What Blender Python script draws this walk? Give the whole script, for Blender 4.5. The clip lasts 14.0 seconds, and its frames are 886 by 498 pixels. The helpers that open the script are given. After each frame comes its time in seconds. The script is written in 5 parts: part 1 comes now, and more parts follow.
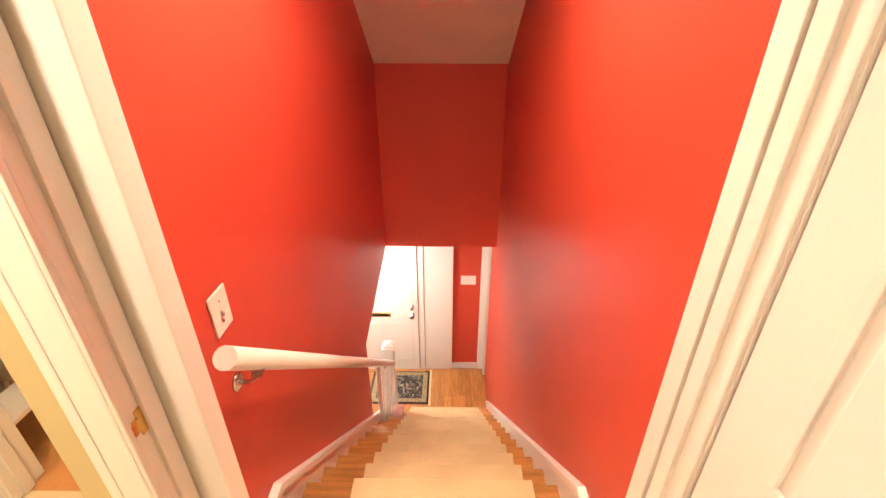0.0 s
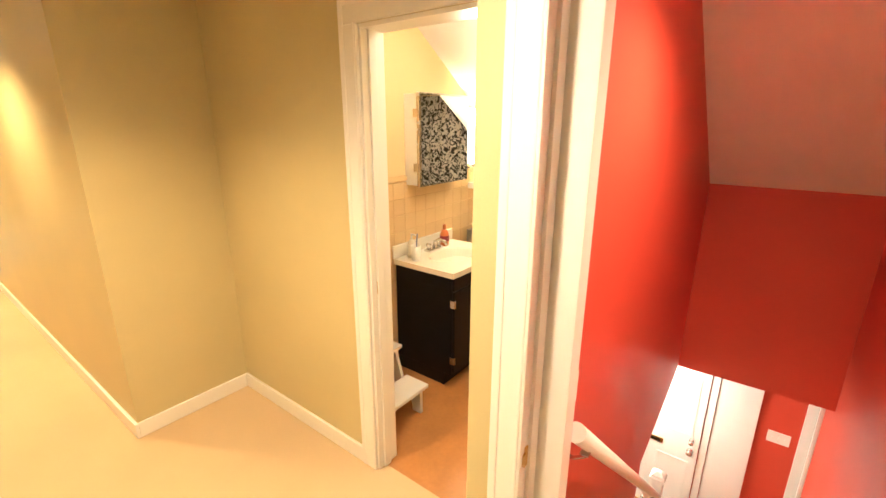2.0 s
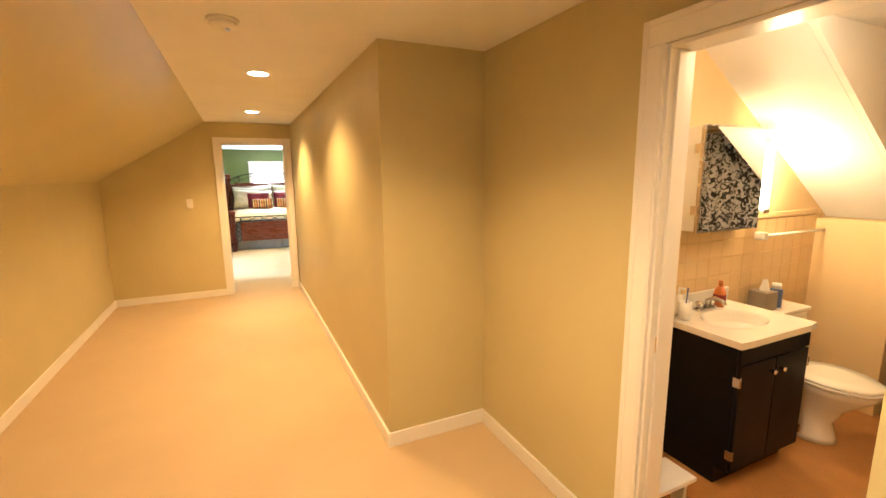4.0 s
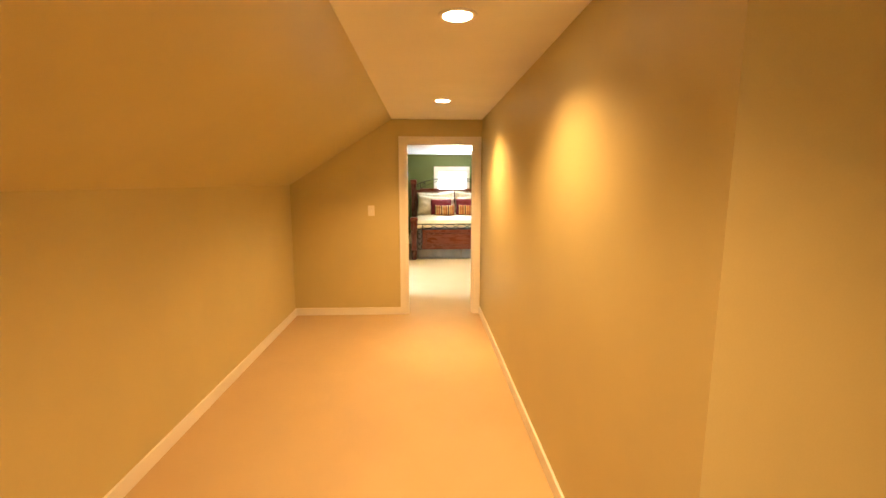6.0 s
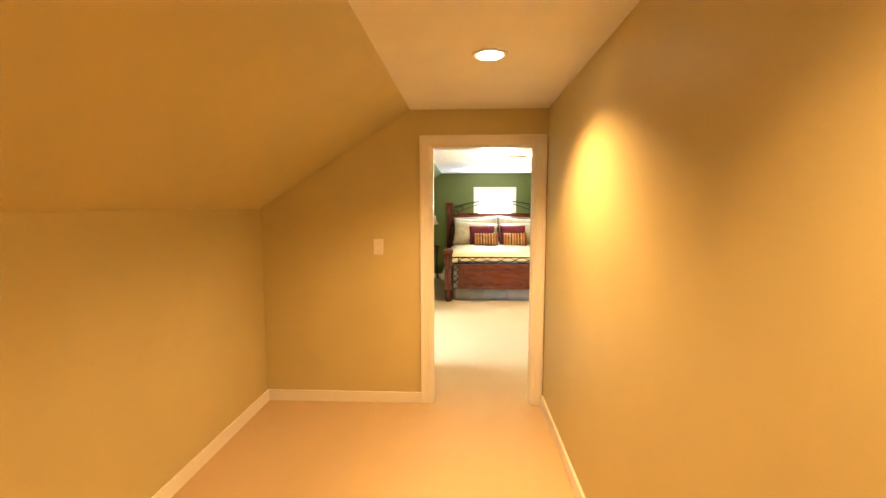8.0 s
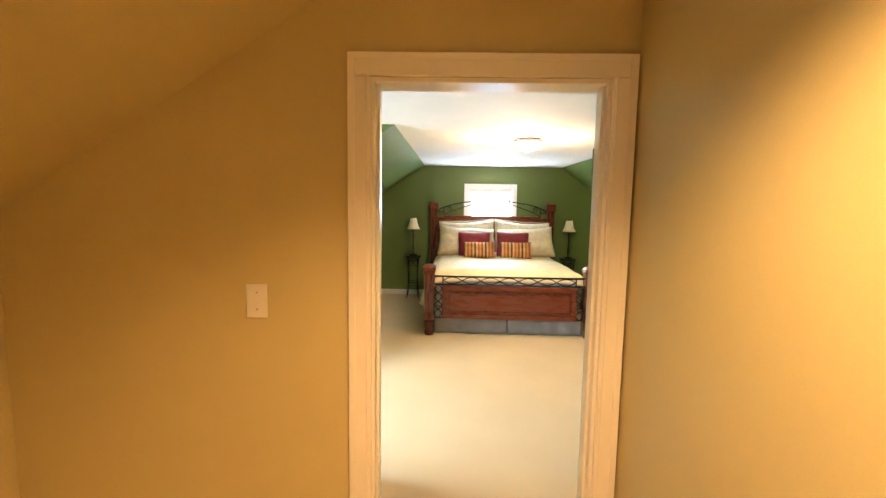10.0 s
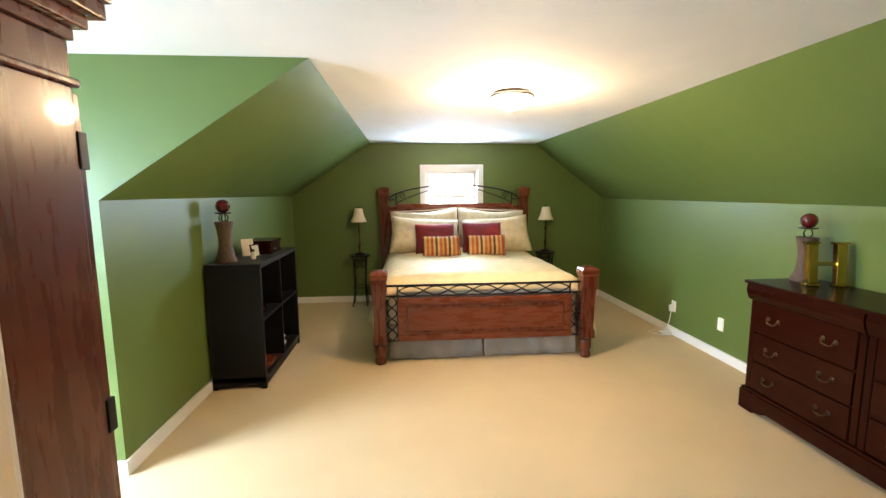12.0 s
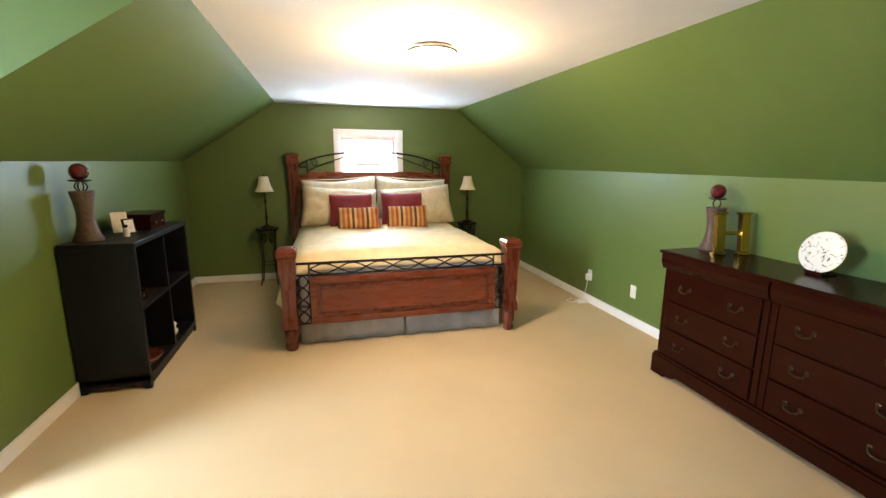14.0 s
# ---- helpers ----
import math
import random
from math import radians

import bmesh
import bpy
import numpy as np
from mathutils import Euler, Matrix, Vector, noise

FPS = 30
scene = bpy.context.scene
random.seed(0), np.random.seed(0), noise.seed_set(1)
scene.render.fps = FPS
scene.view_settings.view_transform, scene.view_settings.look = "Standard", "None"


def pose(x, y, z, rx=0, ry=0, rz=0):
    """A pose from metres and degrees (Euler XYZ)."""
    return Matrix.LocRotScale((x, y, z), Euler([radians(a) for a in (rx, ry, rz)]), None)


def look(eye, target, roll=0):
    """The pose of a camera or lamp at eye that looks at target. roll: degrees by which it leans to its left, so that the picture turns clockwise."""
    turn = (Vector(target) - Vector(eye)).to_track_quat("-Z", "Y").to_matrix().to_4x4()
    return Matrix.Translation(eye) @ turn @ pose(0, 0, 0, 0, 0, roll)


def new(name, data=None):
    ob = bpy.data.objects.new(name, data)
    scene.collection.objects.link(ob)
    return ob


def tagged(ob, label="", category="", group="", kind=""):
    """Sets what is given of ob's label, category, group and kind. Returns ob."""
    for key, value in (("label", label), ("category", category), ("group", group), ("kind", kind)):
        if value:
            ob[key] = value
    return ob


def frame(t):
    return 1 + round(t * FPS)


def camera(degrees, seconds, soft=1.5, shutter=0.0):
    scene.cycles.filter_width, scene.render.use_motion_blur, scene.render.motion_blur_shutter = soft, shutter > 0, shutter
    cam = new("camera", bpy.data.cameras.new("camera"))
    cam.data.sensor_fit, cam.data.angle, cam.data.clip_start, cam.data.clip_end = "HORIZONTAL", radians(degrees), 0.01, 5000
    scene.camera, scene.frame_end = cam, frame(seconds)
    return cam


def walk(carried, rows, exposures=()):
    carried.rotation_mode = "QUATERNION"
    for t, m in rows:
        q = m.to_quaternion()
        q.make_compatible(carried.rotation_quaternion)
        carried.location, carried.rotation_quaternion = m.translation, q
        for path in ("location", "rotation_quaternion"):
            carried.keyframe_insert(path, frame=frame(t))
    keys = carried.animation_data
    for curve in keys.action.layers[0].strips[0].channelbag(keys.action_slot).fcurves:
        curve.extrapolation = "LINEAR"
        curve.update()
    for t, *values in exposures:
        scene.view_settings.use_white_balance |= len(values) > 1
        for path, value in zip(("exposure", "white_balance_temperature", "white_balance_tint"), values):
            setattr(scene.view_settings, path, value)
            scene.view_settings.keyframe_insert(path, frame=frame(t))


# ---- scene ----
cam = camera(90.9, 14.0)
PATH = [
    (0, (1.018, -6.904, 1.502), (2.79, -6.886, 0.574), 0.1),
    (0.5, (0.962, -6.865, 1.523), (2.781, -6.679, 0.711), -0.5),
    (1, (0.911, -6.812, 1.573), (2.718, -6.316, 0.873), -0.6),
    (1.5, (0.81, -6.765, 1.635), (2.53, -5.955, 1.015), -0.1),
    (2, (0.714, -6.72, 1.665), (2.243, -5.562, 1.105), 0.2),
    (2.5, (0.655, -6.70, 1.59), (1.98, -5.265, 1.15), -0.2),
    (3, (0.631, -6.673, 1.577), (1.762, -5.062, 1.223), -0.4),
    (3.5, (0.627, -6.572, 1.605), (1.617, -4.869, 1.261), -0.8),
    (4, (0.616, -6.466, 1.596), (1.443, -4.678, 1.256), -0.6),
    (6.5, (0.678, -4.678, 1.576), (0.67, -2.699, 1.293), -0.3),
    (7, (0.695, -4.256, 1.577), (0.66, -2.27, 1.34), -0.6),
    (7.5, (0.694, -3.792, 1.558), (0.62, -1.804, 1.352), -0.2),
    (8, (0.698, -3.335, 1.559), (0.599, -1.347, 1.364), -0.1),
    (10.5, (0.719, -1.073, 1.597), (0.687, 0.916, 1.392), 1.0),
    (11, (0.698, -0.699, 1.572), (0.707, 1.29, 1.361), 0.2),
    (11.5, (0.694, -0.396, 1.559), (0.771, 1.59, 1.332), -0.3),
    (12, (0.694, -0.155, 1.561), (0.856, 1.822, 1.307), -0.4),
    (12.5, (0.714, -0.05, 1.553), (0.948, 1.914, 1.252), -0.5),
    (13, (0.725, 0.02, 1.55), (1.049, 1.963, 1.203), -0.3),
    (13.5, (0.724, 0.077, 1.545), (1.147, 1.995, 1.168), 0.1),
    (14, (0.752, 0.12, 1.546), (1.263, 2.014, 1.156), 0.4),
]
EXPOSURES = [(0, 1.88, 5050, 10), (1.5, 2.0, 5000, 4), (3, 1.68, 5300, 8), (4.2, 1.5, 5900, 12), (6.3, 1.28, 7000, 16), (8.2, 1.36, 6850, 16), (10.5, 1.0, 6500, 16), (14, 0.92, 6450, 19)]
walk(cam, [(t, look(eye, target, roll)) for t, eye, target, roll in PATH], EXPOSURES)

# ---- world and light ----
world = bpy.data.worlds.new("sky")
scene.world = world
world.use_nodes = True
wn = world.node_tree
wn.nodes.clear()
sky = wn.nodes.new("ShaderNodeTexSky")
sky.sky_type = "NISHITA"
sky.sun_disc = False
sky.sun_elevation = radians(38)
sky.sun_rotation = radians(250)
bgn = wn.nodes.new("ShaderNodeBackground")
bgn.inputs["Strength"].default_value = 0.15
wout = wn.nodes.new("ShaderNodeOutputWorld")
wn.links.new(sky.outputs[0], bgn.inputs[0])
wn.links.new(bgn.outputs[0], wout.inputs[0])


def lamp(name, kind, power, color, m, size=0.1, size_y=None, spot=None, blend=0.5):
    d = bpy.data.lights.new(name, kind)
    d.energy, d.color = power, color
    if kind == "AREA":
        d.shape = "RECTANGLE" if size_y else "DISK"
        d.size = size
        if size_y:
            d.size_y = size_y
    elif kind == "SPOT":
        d.shadow_soft_size, d.spot_size, d.spot_blend = size, radians(spot), blend
    elif kind == "POINT":
        d.shadow_soft_size = size
    else:
        d.angle = size
    o = new(name, d)
    o.matrix_world = m
    return o


WARM = (1.0, 0.57, 0.22)
SOFT = (1.0, 0.68, 0.36)
BULB = (1.0, 0.70, 0.38)
DAY = (0.60, 0.81, 1.0)
# The last can is unseen, added and tinted to brighten the stair end.
CANS = [(0.815, -1.17), (0.80, -3.13), (0.80, -5.05), (0.95, -6.15)]
for cx, cy in CANS:
    lamp("recessed_lamp", "SPOT", (112 if cy > -2 else 64) if cy > -5.5 else 60, WARM if cy > -5.5 else SOFT, look((cx, cy, 2.262), (cx, cy, 0)), 0.05, spot=132 if cy > -5.5 else 165, blend=0.7 if cy > -5.5 else 1.0)
lamp("dormer_daylight", "AREA", 190, DAY, look((-2.62, 1.10, 1.40), (-1.2, 1.2, 0.0)), 1.05, 1.1)
lamp("gable_daylight", "AREA", 48, DAY, look((1.343, 6.20, 1.51), (1.343, 3.0, 1.0)), 0.72, 0.72)
lamp("bedroom_lamp", "POINT", 50, BULB, pose(1.445, 2.98, 2.11), 0.08)
lamp("vanity_lamp", "POINT", 6, (1.0, 0.66, 0.28), pose(3.52, -4.86, 1.56), 0.05)
# Added ceiling fill that lifts the bathroom walls; no such source is known.
lamp("bathroom_lamp", "POINT", 4.5, (1.0, 0.68, 0.32), pose(2.55, -5.6, 2.08), 0.06)
lamp("foyer_lamp", "POINT", 20, (1.0, 0.80, 0.52), pose(4.75, -5.85, -0.62), 0.09)
# Added fill light at the stair head, where no fixture is known.
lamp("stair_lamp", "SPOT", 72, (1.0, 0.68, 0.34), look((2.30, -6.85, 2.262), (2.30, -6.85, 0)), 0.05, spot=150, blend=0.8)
sun = lamp("sun", "SUN", 2.5, (1.0, 0.95, 0.88), look((-10, 0, 9), (0, 1.5, 0)), radians(0.5))


# ---- materials ----
def material(name, color, rough=0.6, metal=0.0, vary=0.12, scale=6.0, bump=0.0, bump_scale=120.0, second=None,
             coat=0.0, spec=0.5, stretch=(1, 1, 1), per_object=0.0):
    """A surface with broad and fine variation in tone and a fine relief."""
    m = bpy.data.materials.new(name)
    m.use_nodes = True
    nt = m.node_tree
    b = nt.nodes["Principled BSDF"]
    b.inputs["Roughness"].default_value = rough
    b.inputs["Metallic"].default_value = metal
    b.inputs["Coat Weight"].default_value = coat
    b.inputs["Specular IOR Level"].default_value = spec
    tc = nt.nodes.new("ShaderNodeTexCoord")
    mp = nt.nodes.new("ShaderNodeMapping")
    mp.inputs["Scale"].default_value = stretch
    nt.links.new(tc.outputs["Object"], mp.inputs[0])
    n1 = nt.nodes.new("ShaderNodeTexNoise")
    n1.inputs["Scale"].default_value = scale
    n1.inputs["Detail"].default_value = 5
    nt.links.new(mp.outputs[0], n1.inputs["Vector"])
    ramp = nt.nodes.new("ShaderNodeValToRGB")
    second = second or tuple(c * (1 - vary) for c in color)
    ramp.color_ramp.elements[0].position, ramp.color_ramp.elements[1].position = 0.35, 0.65
    ramp.color_ramp.elements[0].color = (*second, 1)
    ramp.color_ramp.elements[1].color = (*color, 1)
    nt.links.new(n1.outputs["Fac"], ramp.inputs[0])
    last = ramp.outputs[0]
    n2 = nt.nodes.new("ShaderNodeTexNoise")
    n2.inputs["Scale"].default_value = bump_scale
    n2.inputs["Detail"].default_value = 3
    nt.links.new(mp.outputs[0], n2.inputs["Vector"])
    hsv = nt.nodes.new("ShaderNodeHueSaturation")
    mr = nt.nodes.new("ShaderNodeMapRange")
    mr.inputs["To Min"].default_value, mr.inputs["To Max"].default_value = 1 - vary * 0.6, 1 + vary * 0.6
    nt.links.new(n2.outputs["Fac"], mr.inputs[0])
    nt.links.new(last, hsv.inputs["Color"])
    nt.links.new(mr.outputs[0], hsv.inputs["Value"])
    last = hsv.outputs[0]
    if per_object:
        oi = nt.nodes.new("ShaderNodeObjectInfo")
        h2 = nt.nodes.new("ShaderNodeHueSaturation")
        r2 = nt.nodes.new("ShaderNodeMapRange")
        r2.inputs["To Min"].default_value, r2.inputs["To Max"].default_value = 1 - per_object, 1 + per_object
        nt.links.new(oi.outputs["Random"], r2.inputs[0])
        nt.links.new(last, h2.inputs["Color"])
        nt.links.new(r2.outputs[0], h2.inputs["Value"])
        last = h2.outputs[0]
    nt.links.new(last, b.inputs["Base Color"])
    rr = nt.nodes.new("ShaderNodeMapRange")
    rr.inputs["To Min"].default_value, rr.inputs["To Max"].default_value = max(rough - min(0.08, vary), 0.02), min(rough + min(0.08, vary), 1)
    nt.links.new(n1.outputs["Fac"], rr.inputs[0])
    nt.links.new(rr.outputs[0], b.inputs["Roughness"])
    if bump:
        bp = nt.nodes.new("ShaderNodeBump")
        bp.inputs["Strength"].default_value = bump
        bp.inputs["Distance"].default_value = 0.004
        nt.links.new(n2.outputs["Fac"], bp.inputs["Height"])
        nt.links.new(bp.outputs[0], b.inputs["Normal"])
    return m


def glow(name, color, strength):
    m = bpy.data.materials.new(name)
    m.use_nodes = True
    b = m.node_tree.nodes["Principled BSDF"]
    b.inputs["Base Color"].default_value = (0.9, 0.9, 0.9, 1)
    b.inputs["Emission Color"].default_value = (*color, 1)
    b.inputs["Emission Strength"].default_value = strength
    return m


def stripes(name, colors, period, axis=0):
    m = bpy.data.materials.new(name)
    m.use_nodes = True
    nt = m.node_tree
    b = nt.nodes["Principled BSDF"]
    b.inputs["Roughness"].default_value = 0.8
    tc = nt.nodes.new("ShaderNodeTexCoord")
    sp = nt.nodes.new("ShaderNodeSeparateXYZ")
    nt.links.new(tc.outputs["Object"], sp.inputs[0])
    mod = nt.nodes.new("ShaderNodeMath")
    mod.operation = "MODULO"
    add = nt.nodes.new("ShaderNodeMath")
    add.inputs[1].default_value = 10 * period
    nt.links.new(sp.outputs[axis], add.inputs[0])
    nt.links.new(add.outputs[0], mod.inputs[0])
    mod.inputs[1].default_value = period
    div = nt.nodes.new("ShaderNodeMath")
    div.operation = "DIVIDE"
    div.inputs[1].default_value = period
    nt.links.new(mod.outputs[0], div.inputs[0])
    ramp = nt.nodes.new("ShaderNodeValToRGB")
    ramp.color_ramp.interpolation = "CONSTANT"
    while len(ramp.color_ramp.elements) < len(colors):
        ramp.color_ramp.elements.new(0.5)
    for i, c in enumerate(colors):
        ramp.color_ramp.elements[i].position = i / len(colors)
        ramp.color_ramp.elements[i].color = (*c, 1)
    nt.links.new(div.outputs[0], ramp.inputs[0])
    nt.links.new(ramp.outputs[0], b.inputs["Base Color"])
    return m


def blotches(name, c1, c2, scale, threshold=0.5, rough=0.8, detail=2.0, soft=0.04):
    """Two colours in irregular scrolled patches, for printed cloth, rugs and china."""
    m = bpy.data.materials.new(name)
    m.use_nodes = True
    nt = m.node_tree
    b = nt.nodes["Principled BSDF"]
    b.inputs["Roughness"].default_value = rough
    tc = nt.nodes.new("ShaderNodeTexCoord")
    n = nt.nodes.new("ShaderNodeTexNoise")
    n.inputs["Scale"].default_value = scale
    n.inputs["Detail"].default_value = detail
    n.inputs["Distortion"].default_value = 1.6
    nt.links.new(tc.outputs["Object"], n.inputs["Vector"])
    ramp = nt.nodes.new("ShaderNodeValToRGB")
    ramp.color_ramp.elements[0].position, ramp.color_ramp.elements[1].position = threshold - soft, threshold + soft
    ramp.color_ramp.elements[0].color = (*c1, 1)
    ramp.color_ramp.elements[1].color = (*c2, 1)
    nt.links.new(n.outputs["Fac"], ramp.inputs[0])
    nt.links.new(ramp.outputs[0], b.inputs["Base Color"])
    return m


def glass(name):
    m = bpy.data.materials.new(name)
    m.use_nodes = True
    b = m.node_tree.nodes["Principled BSDF"]
    b.inputs["Transmission Weight"].default_value = 1.0
    b.inputs["Roughness"].default_value = 0.02
    return m


M_TAN = material("tan_paint", (0.56, 0.49, 0.255), 0.5, vary=0.06, scale=2.0, bump=0.06, bump_scale=220)
M_GREEN = material("green_paint", (0.105, 0.160, 0.036), 0.42, vary=0.08, scale=2.0, bump=0.06, bump_scale=220)
M_RED = material("red_paint", (0.55, 0.062, 0.028), 0.46, vary=0.06, scale=2.0, bump=0.05, bump_scale=220)
M_WHITE = material("white_ceiling_paint", (0.78, 0.77, 0.75), 0.8, vary=0.04, scale=3.0, bump=0.15, bump_scale=90)
M_TRIM = material("white_gloss_paint", (0.80, 0.78, 0.74), 0.3, vary=0.012, scale=5.0, bump=0.0, bump_scale=60)
M_BATH = material("cream_bathroom_paint", (0.72, 0.53, 0.27), 0.45, vary=0.05, scale=2.0, bump=0.05, bump_scale=200)
M_FOYER = material("pale_foyer_paint", (0.75, 0.71, 0.62), 0.5, vary=0.05, scale=2.0, bump=0.05, bump_scale=200)
M_CARPET = material("beige_carpet", (0.60, 0.46, 0.27), 0.95, second=(0.57, 0.435, 0.255), vary=0.16, scale=2.0, bump=0.8, bump_scale=260, spec=0.1)
M_RUNNER = material("cream_runner_carpet", (0.66, 0.51, 0.28), 0.95, vary=0.14, scale=5.0, bump=0.7, bump_scale=260, spec=0.1)
M_OAK = material("honey_oak", (0.48, 0.215, 0.05), 0.32, vary=0.3, scale=5.0, bump=0.08, bump_scale=60, stretch=(1, 9, 9), per_object=0.18)
M_OAKY = material("honey_oak_crosswise", (0.48, 0.215, 0.05), 0.32, vary=0.3, scale=5.0, bump=0.08, bump_scale=60, stretch=(9, 1, 9), per_object=0.18)
M_VINYL = material("orange_vinyl", (0.48, 0.22, 0.06), 0.35, vary=0.15, scale=5.0, bump=0.05, bump_scale=40)
M_CHERRY = material("cherry_wood", (0.135, 0.028, 0.010), 0.28, vary=0.12, scale=4.0, bump=0.02, bump_scale=50, stretch=(1.5, 8, 8), coat=0.15, spec=0.35)
M_CHERRYZ = material("cherry_wood_upright", (0.105, 0.021, 0.009), 0.28, vary=0.22, scale=4.0, bump=0.04, bump_scale=50, stretch=(8, 8, 1.2), coat=0.15, spec=0.35)
M_MAHOG = material("dark_mahogany", (0.020, 0.0038, 0.0015), 0.22, vary=0.15, scale=4.0, bump=0.02, bump_scale=50, stretch=(8, 1.5, 8), coat=0.0, spec=0.09)
M_BLACK = material("black_laminate", (0.006, 0.0055, 0.0055), 0.42, spec=0.2, vary=0.2, scale=8.0, bump=0.04, bump_scale=80)
M_IRON = material("black_iron", (0.012, 0.011, 0.010), 0.45, 0.6, vary=0.2, scale=30, bump=0.1, bump_scale=150)
M_BRASS = material("brass", (0.70, 0.43, 0.10), 0.18, 1.0, vary=0.15, scale=20)
M_OLDBRASS = material("tarnished_brass", (0.22, 0.17, 0.08), 0.45, 0.9, vary=0.5, scale=40, bump=0.2, bump_scale=120)
M_STEEL = material("steel", (0.62, 0.60, 0.56), 0.25, 1.0, vary=0.1, scale=20)
M_BRONZE = material("dark_bronze", (0.07, 0.045, 0.025), 0.35, 1.0, vary=0.2, scale=20)
M_SPREAD = material("cream_comforter", (0.82, 0.69, 0.42), 0.6, vary=0.14, scale=9.0, bump=0.25, bump_scale=70)
M_PILLOW = material("tan_damask_cotton", (0.68, 0.57, 0.38), 0.75, vary=0.18, scale=14.0, bump=0.25, bump_scale=90)
M_SKIRT = material("grey_linen", (0.62, 0.57, 0.50), 0.85, vary=0.15, scale=10.0, bump=0.3, bump_scale=150)
M_CRIMSON = material("crimson_velvet", (0.20, 0.008, 0.014), 0.7, vary=0.25, scale=12.0, bump=0.2, bump_scale=150)
M_STRIPE = stripes("striped_cloth", [(0.45, 0.26, 0.07), (0.30, 0.05, 0.02), (0.50, 0.33, 0.12), (0.10, 0.03, 0.02), (0.55, 0.36, 0.14), (0.42, 0.10, 0.03)], 0.16)
M_SHADE = material("ivory_lampshade", (0.70, 0.60, 0.42), 0.8, vary=0.08, scale=20, bump=0.15, bump_scale=300)
M_PLASTIC = material("white_plastic", (0.78, 0.76, 0.70), 0.35, vary=0.03, scale=5)
M_CERAMIC = material("white_ceramic", (0.80, 0.76, 0.66), 0.12, vary=0.03, scale=4, coat=0.3)
M_WICKER = material("woven_brown_rattan", (0.10, 0.055, 0.03), 0.6, vary=0.5, scale=60, bump=0.8, bump_scale=130)
M_BALL = material("red_marbled_glass", (0.14, 0.008, 0.010), 0.12, vary=0.6, scale=25, coat=0.5)
M_RUG = blotches("dark_oriental_weave", (0.03, 0.025, 0.025), (0.32, 0.27, 0.18), 26, 0.57)
M_RUGB = material("tan_rug_border", (0.33, 0.26, 0.14), 0.95, vary=0.3, scale=40, bump=0.5, bump_scale=200)
M_RUGD = material("black_rug_edge", (0.02, 0.018, 0.018), 0.95, vary=0.3, scale=40, bump=0.5, bump_scale=200)
M_DAMASK = blotches("black_white_damask", (0.03, 0.03, 0.03), (0.72, 0.70, 0.66), 21, 0.5)
M_CHINA = blotches("china_print", (0.16, 0.16, 0.13), (0.74, 0.73, 0.68), 30, 0.40, rough=0.12)
M_MIRROR = material("mirror_silver", (0.88, 0.88, 0.88), 0.02, 1.0, vary=0.0, scale=1)
M_TILE = material("cream_wall_tile", (0.70, 0.51, 0.26), 0.2, vary=0.06, scale=4)
M_PANE = glass("window_glass")
M_BULB = glow("lit_bulb", (1.0, 0.82, 0.55), 14)
M_DOME = glow("lit_alabaster_glass", (1.0, 0.86, 0.62), 7)
M_TUBE = glow("lit_vanity_tube", (1.0, 0.80, 0.48), 9)
M_SKY = glow("bright_overcast_distance", (0.93, 0.97, 1.0), 5)
M_ORANGE = material("orange_bottle", (0.55, 0.16, 0.03), 0.3, vary=0.2, scale=20)
M_BLUE = material("blue_tissue_print", (0.10, 0.16, 0.35), 0.5, vary=0.4, scale=40)
M_GREY = material("grey_metal_box", (0.30, 0.25, 0.18), 0.4, vary=0.1, scale=20)
M_PHOTO = material("pale_card", (0.65, 0.60, 0.50), 0.5, vary=0.2, scale=30)
M_LEAFP = material("pink_paper", (0.62, 0.40, 0.36), 0.7, vary=0.3, scale=15)


# ---- geometry helpers ----
def bm_box(bm, x0, x1, y0, y1, z0, z1, bevel=0.0):
    r = bmesh.ops.create_cube(bm, size=1)
    vs = r["verts"]
    for v in vs:
        v.co = Vector(((x0 + x1) / 2 + v.co.x * (x1 - x0), (y0 + y1) / 2 + v.co.y * (y1 - y0), (z0 + z1) / 2 + v.co.z * (z1 - z0)))
    if bevel:
        es = list({e for v in vs for e in v.link_edges})
        bmesh.ops.bevel(bm, geom=es, offset=bevel, segments=2, affect="EDGES", profile=0.6)
    return bm


def box(x0, x1, y0, y1, z0, z1, bevel=0.0):
    return bm_box(bmesh.new(), min(x0, x1), max(x0, x1), min(y0, y1), max(y0, y1), min(z0, z1), max(z0, z1), bevel)


def boxes(*rows, bevel=0.0):
    bm = bmesh.new()
    for r in rows:
        bm_box(bm, *r, bevel)
    return bm


def prism(pts, axis, a, b):
    """The outline pts drawn out along an axis from a to b; pts are the other two coordinates in x, y, z order."""
    bm = bmesh.new()

    def at(p, w):
        return {"x": (w, p[0], p[1]), "y": (p[0], w, p[1]), "z": (p[0], p[1], w)}[axis]
    lo = [bm.verts.new(at(p, a)) for p in pts]
    hi = [bm.verts.new(at(p, b)) for p in pts]
    bm.faces.new(lo)
    bm.faces.new(hi)
    for i in range(len(pts)):
        j = (i + 1) % len(pts)
        bm.faces.new((lo[i], lo[j], hi[j], hi[i]))
    bmesh.ops.recalc_face_normals(bm, faces=bm.faces)
    return bm


